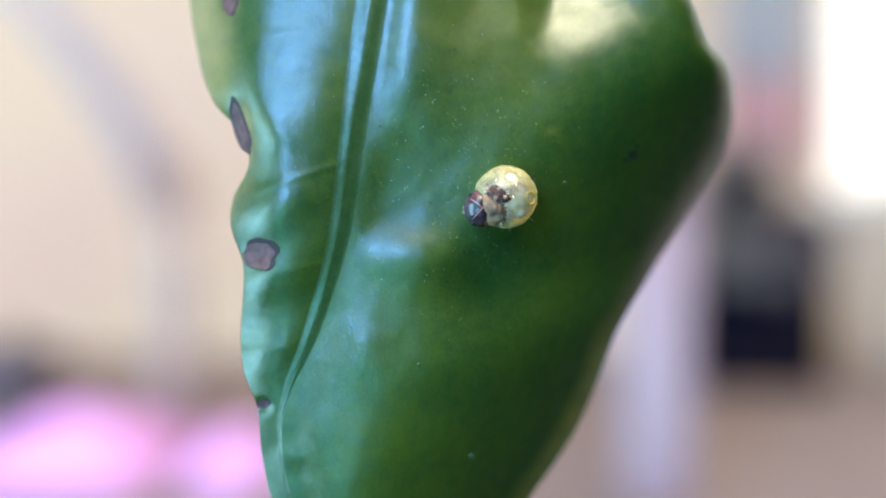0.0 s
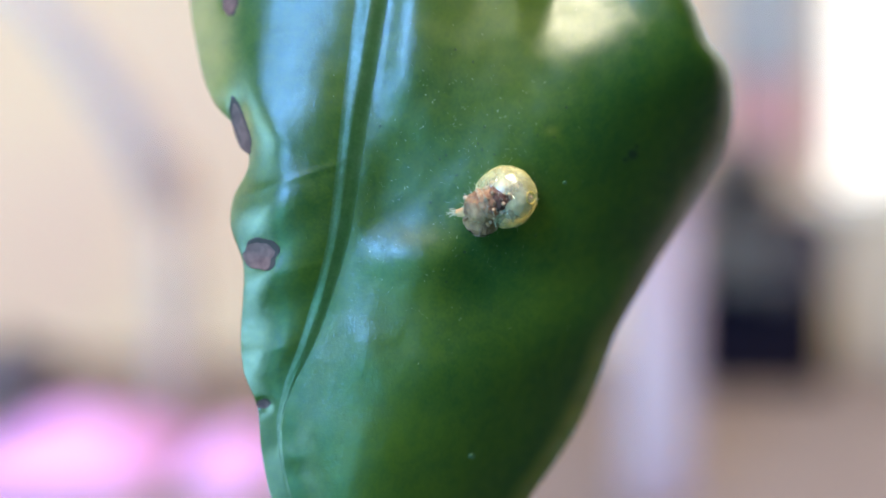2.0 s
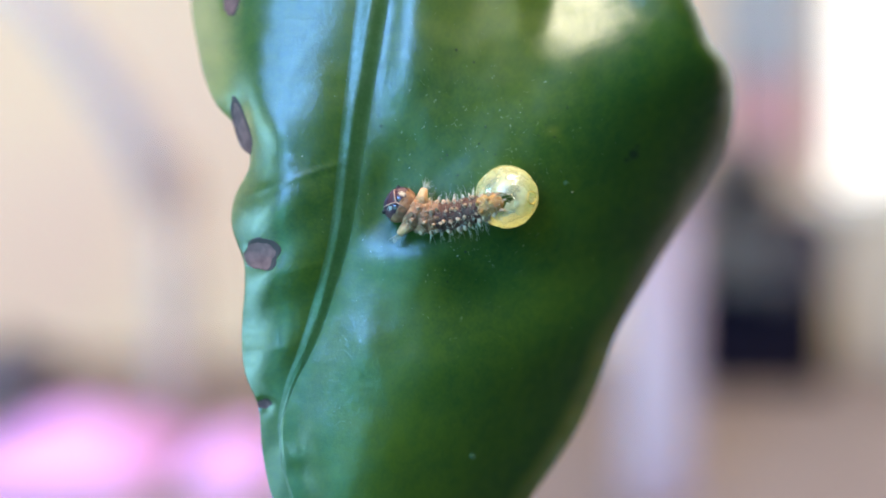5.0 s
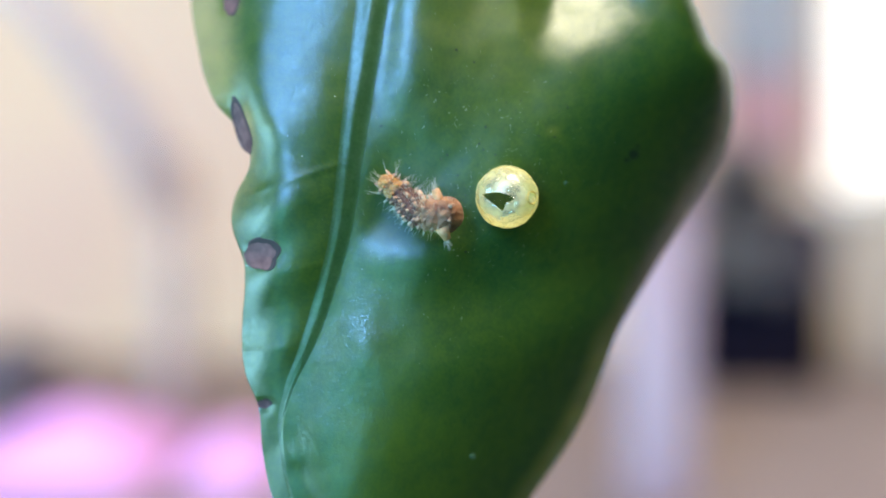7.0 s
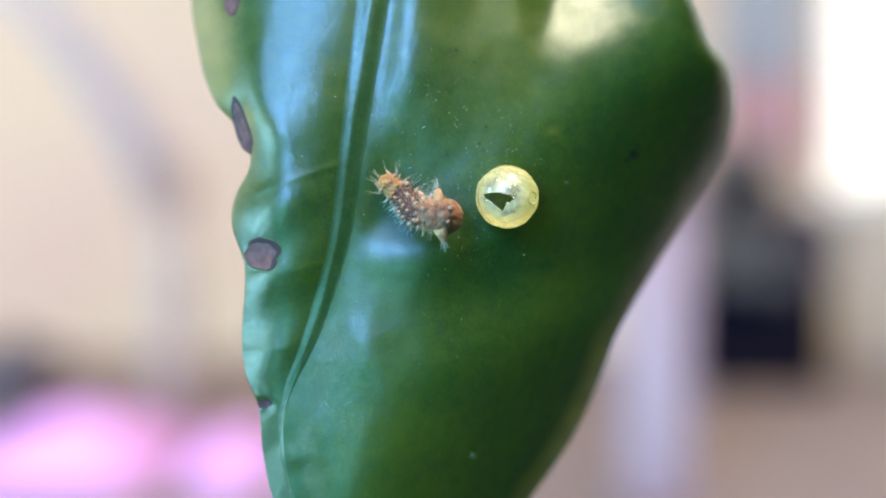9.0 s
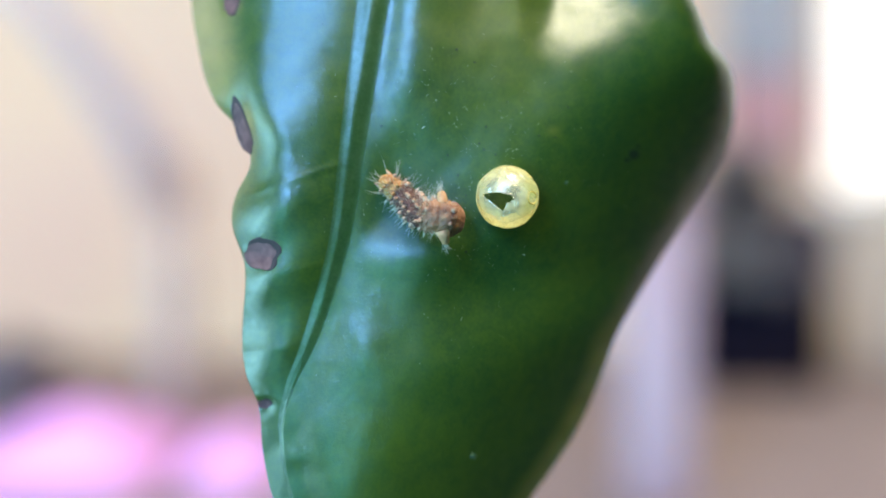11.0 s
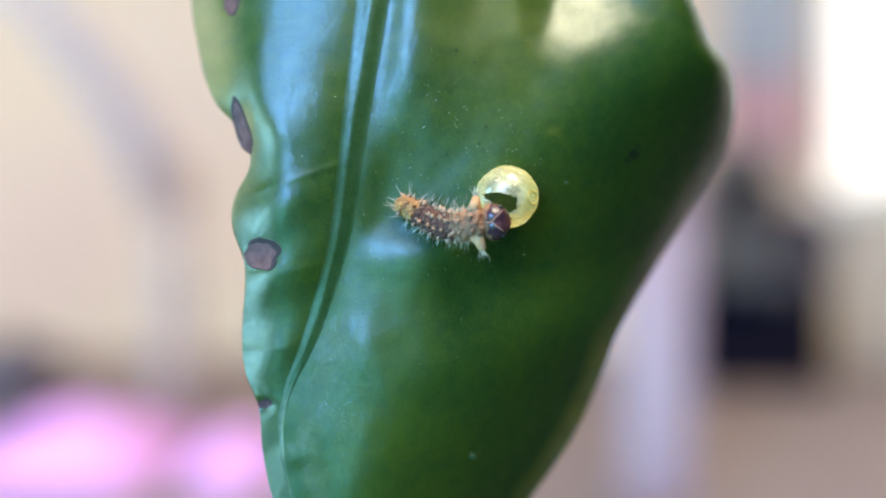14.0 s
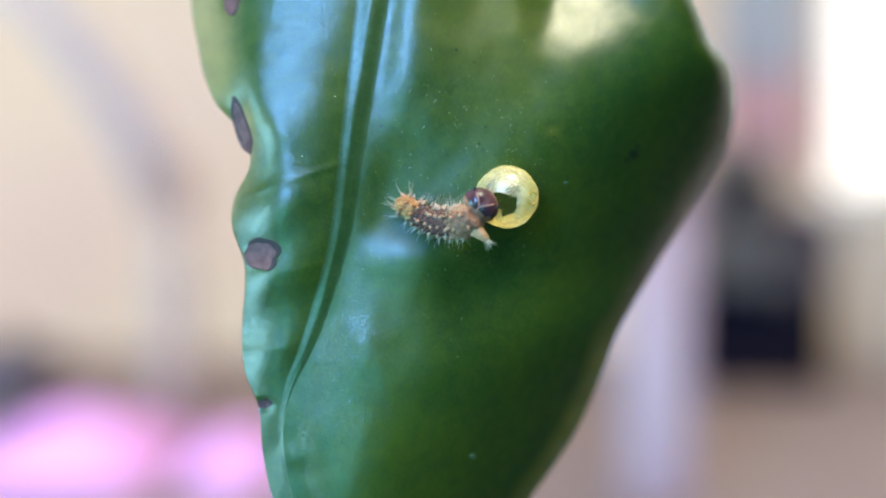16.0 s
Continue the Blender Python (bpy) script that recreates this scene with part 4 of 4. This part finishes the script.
def motions():
    crawl(0.0, (0.71, 0.78, 0.55), 185, -20, [(0.94, 0.77, 0.76), (1.11, 0.93, 0.70)], coiled=True)
    crawl(0.3, (0.71, 0.80, 0.55), 185, -20, [(0.94, 0.77, 0.76), (1.11, 0.93, 0.70)], coiled=True)
    crawl(0.6, (0.71, 0.77, 0.55), 188, -20, [(0.94, 0.77, 0.76), (1.11, 0.93, 0.70)], coiled=True)
    crawl(0.9, (0.69, 0.75, 0.55), 190, -20, [(0.94, 0.77, 0.76), (1.11, 0.93, 0.70)], coiled=True)
    crawl(1.1, (0.70, 0.75, 0.55), 192, -20, [(0.94, 0.77, 0.76), (1.11, 0.93, 0.70)], coiled=True)
    crawl(1.3, (0.70, 0.71, 0.55), 196, -20, [(0.94, 0.77, 0.76), (1.11, 0.93, 0.70)], coiled=True)
    crawl(1.5, (0.61, 0.63, 0.55), 215, -20, [(0.94, 0.77, 0.76), (1.11, 0.93, 0.70)], coiled=True)
    crawl(1.6, (0.66, 0.57, 0.55), 240, -20, [(0.94, 0.77, 0.76), (1.11, 0.93, 0.70)], coiled=True)
    crawl(1.7, (0.75, 0.36, 0.61), 268, -20, [(0.74, 0.75, 0.70)], coiled=True)
    crawl(1.8, (0.77, 0.33, 0.61), 270, -20, [(0.75, 0.73, 0.70)], coiled=True)
    crawl(1.9, (0.68, 0.33, 0.61), 268, -15, [(0.72, 0.73, 0.70)], coiled=True)
    crawl(2.0, (0.74, 0.56, 0.41), 262, 68, [(0.72, 0.80, 0.81)], coiled=True)
    crawl(2.1, (0.80, 0.51, 0.41), 280, 68, [(0.72, 0.80, 0.81)], coiled=True)
    crawl(2.2, (0.78, 0.53, 0.41), 275, 68, [(0.72, 0.80, 0.81)], coiled=True)
    crawl(2.3, (0.70, 0.50, 0.41), 262, 68, [(0.72, 0.80, 0.81)], coiled=True)
    crawl(2.4, (0.70, 0.52, 0.41), 262, 68, [(0.72, 0.80, 0.81)], coiled=True)
    crawl(2.5, (0.73, 0.53, 0.41), 268, 68, [(0.72, 0.80, 0.81)], coiled=True)
    crawl(2.7, (0.78, 0.40, 0.41), 275, 68, [(0.72, 0.80, 0.81)], coiled=True)
    crawl(2.9, (0.72, 0.48, 0.41), 265, 68, [(0.72, 0.80, 0.81)], coiled=True)
    crawl(3.0, (0.70, 0.47, 0.41), 262, 68, [(0.72, 0.80, 0.81)], coiled=True)
    crawl(3.1, (0.80, 0.44, 0.41), 278, 68, [(0.72, 0.80, 0.81)], coiled=True)
    crawl(3.3, (0.68, 0.51, 0.41), 262, 68, [(0.72, 0.80, 0.81)], coiled=True)
    crawl(3.4, (0.69, 0.47, 0.41), 265, 68, [(0.72, 0.80, 0.81)], coiled=True)
    crawl(3.5, (0.37, 0.43, 0.44), 228, 10, [(0.81, 0.84, 0.94)], coiled=True)
    crawl(3.6, (0.39, 0.49, 0.44), 222, 10, [(0.81, 0.84, 0.94)], coiled=True)
    crawl(3.7, (0.37, 0.55, 0.44), 218, 10, [(0.81, 0.84, 0.94)], coiled=True)
    crawl(3.8, (0.17, 0.65, 0.44), 190, 5, [(0.72, 0.80, 0.87)], coiled=True)
    crawl(3.9, (0.52, 0.14, 0.44), 255, 45, [(0.72, 0.69, 0.83)], coiled=True)
    crawl(4.0, (0.14, 0.16, 0.39), 225, 5, [(0.57, 0.56, 0.59), (0.85, 0.82, 0.94)], coiled=True)
    crawl(4.1, (0.13, 0.19, 0.39), 222, 5, [(0.57, 0.56, 0.59), (0.85, 0.82, 0.94)], coiled=True)
    crawl(4.2, (-0.20, 0.56, 0.39), 180, 5, [(0.41, 0.60, 0.55), (0.81, 0.81, 0.92)], coiled=True)
    crawl(4.6, (-0.56, 0.66, 0.37), 178, 0, [(-0.04, 0.60, 0.44), (0.61, 0.77, 0.81), (0.89, 0.86, 0.94), (1.05, 0.95, 0.81), (1.26, 1.04, 0.55)])
    crawl(5.0, (-0.86, 0.86, 0.37), 150, 0, [(-0.37, 0.62, 0.33), (0.17, 0.64, 0.37), (0.61, 0.77, 0.65), (0.92, 0.86, 0.87)])
    crawl(5.4, (-1.02, 1.32, 0.44), 105, 0, [(-0.92, 0.88, 0.33), (-0.53, 0.58, 0.31), (-0.10, 0.56, 0.31), (0.33, 0.62, 0.37)])
    crawl(5.8, (-0.68, 1.67, 0.48), 45, 0, [(-0.98, 1.34, 0.39), (-1.00, 0.94, 0.33), (-0.75, 0.61, 0.28), (-0.32, 0.45, 0.24)])
    crawl(6.1, (-0.21, 1.62, 0.50), 10, 0, [(-0.68, 1.58, 0.48), (-0.98, 1.26, 0.39), (-0.94, 0.83, 0.31), (-0.68, 0.43, 0.22)])
    crawl(6.3, (0.03, 1.36, 0.50), -12, 0, [(-0.61, 1.54, 0.50), (-0.96, 1.26, 0.41), (-0.89, 0.83, 0.31), (-0.74, 0.40, 0.22)])
    crawl(6.4, (0.21, 0.56, 0.65), -25, 40, [(-0.43, 0.82, 0.48), (-0.92, 1.11, 0.31), (-1.36, 0.94, 0.22)])
    crawl(6.5, (0.14, 0.58, 0.58), -30, 68, [(-0.46, 0.83, 0.44), (-0.87, 1.09, 0.33), (-1.36, 0.93, 0.22)])
    crawl(6.6, (0.05, 0.40, 0.50), -48, 75, [(-0.45, 0.62, 0.57), (-0.76, 0.97, 0.26), (-1.05, 1.23, 0.22)])
    crawl(6.7, (0.03, 0.45, 0.50), -44, 75, [(-0.46, 0.63, 0.57), (-0.76, 0.97, 0.26), (-1.05, 1.23, 0.22)])
    crawl(6.8, (0.00, 0.49, 0.50), -42, 75, [(-0.47, 0.65, 0.57), (-0.76, 0.97, 0.26), (-1.05, 1.23, 0.22)])
    crawl(7.0, (0.05, 0.65, 0.50), -18, 75, [(-0.45, 0.69, 0.57), (-0.76, 0.97, 0.26), (-1.05, 1.23, 0.22)])
    crawl(7.2, (0.10, 0.65, 0.50), -20, 75, [(-0.44, 0.69, 0.57), (-0.76, 0.97, 0.26), (-1.05, 1.23, 0.22)])
    crawl(7.5, (0.03, 0.47, 0.50), -45, 75, [(-0.46, 0.64, 0.57), (-0.76, 0.97, 0.26), (-1.05, 1.23, 0.22)])
    crawl(7.8, (0.10, 0.52, 0.50), -38, 75, [(-0.44, 0.66, 0.57), (-0.76, 0.97, 0.26), (-1.05, 1.23, 0.22)])
    crawl(8.0, (0.04, 0.40, 0.50), -50, 75, [(-0.45, 0.62, 0.57), (-0.76, 0.97, 0.26), (-1.05, 1.23, 0.22)])
    crawl(8.2, (0.14, 0.49, 0.50), -40, 75, [(-0.43, 0.65, 0.57), (-0.76, 0.97, 0.26), (-1.05, 1.23, 0.22)])
    crawl(8.5, (0.08, 0.45, 0.50), -45, 75, [(-0.44, 0.63, 0.57), (-0.76, 0.97, 0.26), (-1.05, 1.23, 0.22)])
    crawl(8.8, (0.09, 0.64, 0.50), -22, 75, [(-0.44, 0.69, 0.57), (-0.76, 0.97, 0.26), (-1.05, 1.23, 0.22)])
    crawl(9.0, (0.03, 0.61, 0.50), -28, 75, [(-0.46, 0.68, 0.57), (-0.76, 0.97, 0.26), (-1.05, 1.23, 0.22)])
    crawl(9.2, (0.14, 0.62, 0.50), -25, 75, [(-0.43, 0.68, 0.57), (-0.76, 0.97, 0.26), (-1.05, 1.23, 0.22)])
    crawl(9.8, (0.07, 0.45, 0.50), -44, 75, [(-0.45, 0.63, 0.57), (-0.76, 0.97, 0.26), (-1.05, 1.23, 0.22)])
    crawl(10.5, (0.05, 0.64, 0.50), -20, 75, [(-0.45, 0.69, 0.57), (-0.76, 0.97, 0.26), (-1.05, 1.23, 0.22)])
    crawl(11.3, (0.08, 0.47, 0.50), -44, 75, [(-0.44, 0.64, 0.57), (-0.76, 0.97, 0.26), (-1.05, 1.23, 0.22)])
    crawl(11.5, (0.04, 0.43, 0.50), -48, 75, [(-0.45, 0.63, 0.57), (-0.76, 0.97, 0.26), (-1.05, 1.23, 0.22)])
    crawl(11.7, (0.09, 0.60, 0.50), -22, 75, [(-0.44, 0.68, 0.57), (-0.76, 0.97, 0.26), (-1.05, 1.23, 0.22)])
    crawl(11.8, (-0.05, 0.34, 0.50), -55, 75, [(-0.48, 0.60, 0.57), (-0.76, 0.97, 0.26), (-1.05, 1.23, 0.22)])
    crawl(11.9, (0.20, 0.65, 0.50), -15, 75, [(-0.41, 0.69, 0.57), (-0.76, 0.97, 0.26), (-1.05, 1.23, 0.22)])
    crawl(12.0, (0.69, 0.26, 0.24), -40, 75, [(0.08, 0.45, 0.35), (-0.44, 0.69, 0.26), (-0.88, 0.97, 0.22)])
    crawl(12.1, (0.64, 0.24, 0.24), -42, 75, [(0.08, 0.43, 0.35), (-0.39, 0.65, 0.26), (-0.83, 0.93, 0.22)])
    crawl(12.2, (0.90, 0.62, 0.94), 22, -25, [(0.12, 0.44, 0.50), (-0.29, 0.57, 0.26), (-0.73, 0.82, 0.22)])
    crawl(12.3, (0.89, 0.56, 0.94), 12, -25, [(0.12, 0.43, 0.50), (-0.29, 0.57, 0.26), (-0.73, 0.82, 0.22)])
    crawl(12.4, (0.87, 0.51, 0.94), 8, -25, [(0.11, 0.41, 0.50), (-0.30, 0.57, 0.26), (-0.73, 0.82, 0.22)])
    crawl(12.5, (0.82, 0.49, 0.94), 4, -25, [(0.09, 0.41, 0.50), (-0.30, 0.57, 0.26), (-0.73, 0.82, 0.22)])
    crawl(12.7, (0.92, 0.76, 0.94), 30, -25, [(0.13, 0.48, 0.50), (-0.29, 0.57, 0.26), (-0.73, 0.82, 0.22)])
    crawl(12.9, (0.81, 0.71, 0.94), 25, -25, [(0.09, 0.46, 0.50), (-0.30, 0.57, 0.26), (-0.73, 0.82, 0.22)])
    crawl(13.0, (0.90, 0.71, 0.94), 24, -25, [(0.12, 0.46, 0.50), (-0.29, 0.57, 0.26), (-0.73, 0.82, 0.22)])
    crawl(13.2, (0.89, 0.72, 0.94), 18, -20, [(0.12, 0.47, 0.50), (-0.29, 0.57, 0.26), (-0.73, 0.82, 0.22)])
    crawl(13.4, (0.81, 0.60, 0.94), -25, 15, [(0.09, 0.44, 0.50), (-0.30, 0.57, 0.26), (-0.73, 0.82, 0.22)])
    crawl(13.5, (0.86, 0.60, 0.94), -20, 25, [(0.11, 0.44, 0.50), (-0.30, 0.57, 0.26), (-0.73, 0.82, 0.22)])
    crawl(13.7, (0.81, 0.62, 0.72), -10, 45, [(0.09, 0.44, 0.50), (-0.30, 0.57, 0.26), (-0.73, 0.82, 0.22)])
    crawl(13.9, (0.97, 0.62, 0.94), 15, -25, [(0.15, 0.44, 0.50), (-0.29, 0.57, 0.26), (-0.73, 0.82, 0.22)])
    crawl(14.0, (0.97, 0.52, 0.94), 5, -25, [(0.15, 0.42, 0.50), (-0.29, 0.57, 0.26), (-0.73, 0.82, 0.22)])
    crawl(14.2, (0.97, 0.43, 0.72), -12, 35, [(0.15, 0.39, 0.50), (-0.29, 0.57, 0.26), (-0.73, 0.82, 0.22)])
    crawl(14.3, (0.96, 0.43, 0.94), -8, -25, [(0.14, 0.39, 0.50), (-0.29, 0.57, 0.26), (-0.73, 0.82, 0.22)])
    crawl(14.5, (0.97, 0.29, 0.72), -28, 40, [(0.15, 0.36, 0.50), (-0.29, 0.57, 0.26), (-0.73, 0.82, 0.22)])
    crawl(14.6, (0.92, 0.66, 0.94), 22, -25, [(0.13, 0.45, 0.50), (-0.29, 0.57, 0.26), (-0.73, 0.82, 0.22)])
    crawl(14.8, (1.11, 0.74, 0.94), 20, -20, [(0.20, 0.47, 0.50), (-0.27, 0.57, 0.26), (-0.73, 0.82, 0.22)])
    crawl(15.0, (1.06, 0.78, 0.94), 25, 10, [(0.18, 0.48, 0.50), (-0.28, 0.57, 0.26), (-0.73, 0.82, 0.22)])
    crawl(15.1, (0.97, 0.52, 0.94), 3, -25, [(0.15, 0.42, 0.50), (-0.29, 0.57, 0.26), (-0.73, 0.82, 0.22)])
    crawl(15.2, (1.01, 0.51, 0.94), 0, -25, [(0.16, 0.41, 0.50), (-0.28, 0.57, 0.26), (-0.73, 0.82, 0.22)])
    crawl(15.4, (1.14, 0.33, 0.94), -20, -25, [(0.21, 0.37, 0.50), (-0.27, 0.57, 0.26), (-0.73, 0.82, 0.22)])
    crawl(15.5, (1.06, 0.76, 0.72), 25, 40, [(0.18, 0.48, 0.50), (-0.28, 0.57, 0.26), (-0.73, 0.82, 0.22)])
    crawl(15.6, (1.09, 0.75, 0.72), 20, 45, [(0.19, 0.47, 0.50), (-0.27, 0.57, 0.26), (-0.73, 0.82, 0.22)])
    crawl(15.7, (1.09, 0.75, 0.72), 20, 45, [(0.19, 0.47, 0.50), (-0.27, 0.57, 0.26), (-0.73, 0.82, 0.22)])
    crawl(15.8, (1.08, 0.75, 0.72), 20, 45, [(0.18, 0.47, 0.50), (-0.28, 0.57, 0.26), (-0.73, 0.82, 0.22)])
    crawl(16.0, (0.71, 0.86, 0.94), 52, -25, [(0.06, 0.50, 0.50), (-0.31, 0.57, 0.26), (-0.73, 0.82, 0.22)])
    walk(caterpillar, centres)
    for piece, rows in zip(segments, poses):
        walk(piece, rows)
    # the side horns lie folded back inside the shell, then spread
    for piece, side, base in horns:
        rows = []
        spread = [(0, 112), (1.5, 112), (1.75, 45), (2.0, 0), (6.3, 0), (6.6, 40), (11.9, 40), (12.2, 0), (13.4, 0), (13.5, 60), (13.7, 60), (13.9, 0), (14.3, 0),
                  (14.5, 70), (14.6, 0), (15.4, 0), (15.5, 70), (16, 85)]
        for t, fold in spread if side > 0 else spread[:5] + [(6.6, -20), (11.9, -20), (12.2, 0), (16, 0)]:
            m = Matrix.Rotation(radians(side * fold), 4, "Z")
            m.translation = (base * (1 - 0.7 * fold / 112) + Vector((-0.10, 0, -0.12)) * max(fold, 0) / 80) * MM
            rows.append((t, m))
        walk(piece, rows)
    # torn bits of shell are bitten off one by one and carried away in the mouth
    for (bit, poly), when in zip(fragments, (12.25, 13.5, 15.5)):
        mx, mz = (sum(p[k] for p in poly) / len(poly) for k in (0, 1))
        centre = Vector((mx, -math.sqrt(ER * ER - mx * mx - mz * mz), mz)) * MM
        rows = [(0, Matrix.Identity(4)), (when - 0.1, Matrix.Identity(4))]
        for (t, m), (_, c) in zip(poses[0], centres):
            if t >= when:
                place = (c @ m).translation - EC
                rows.append((t, Matrix.Translation(place - centre * 1.0)))
        walk(bit, rows)


motions()
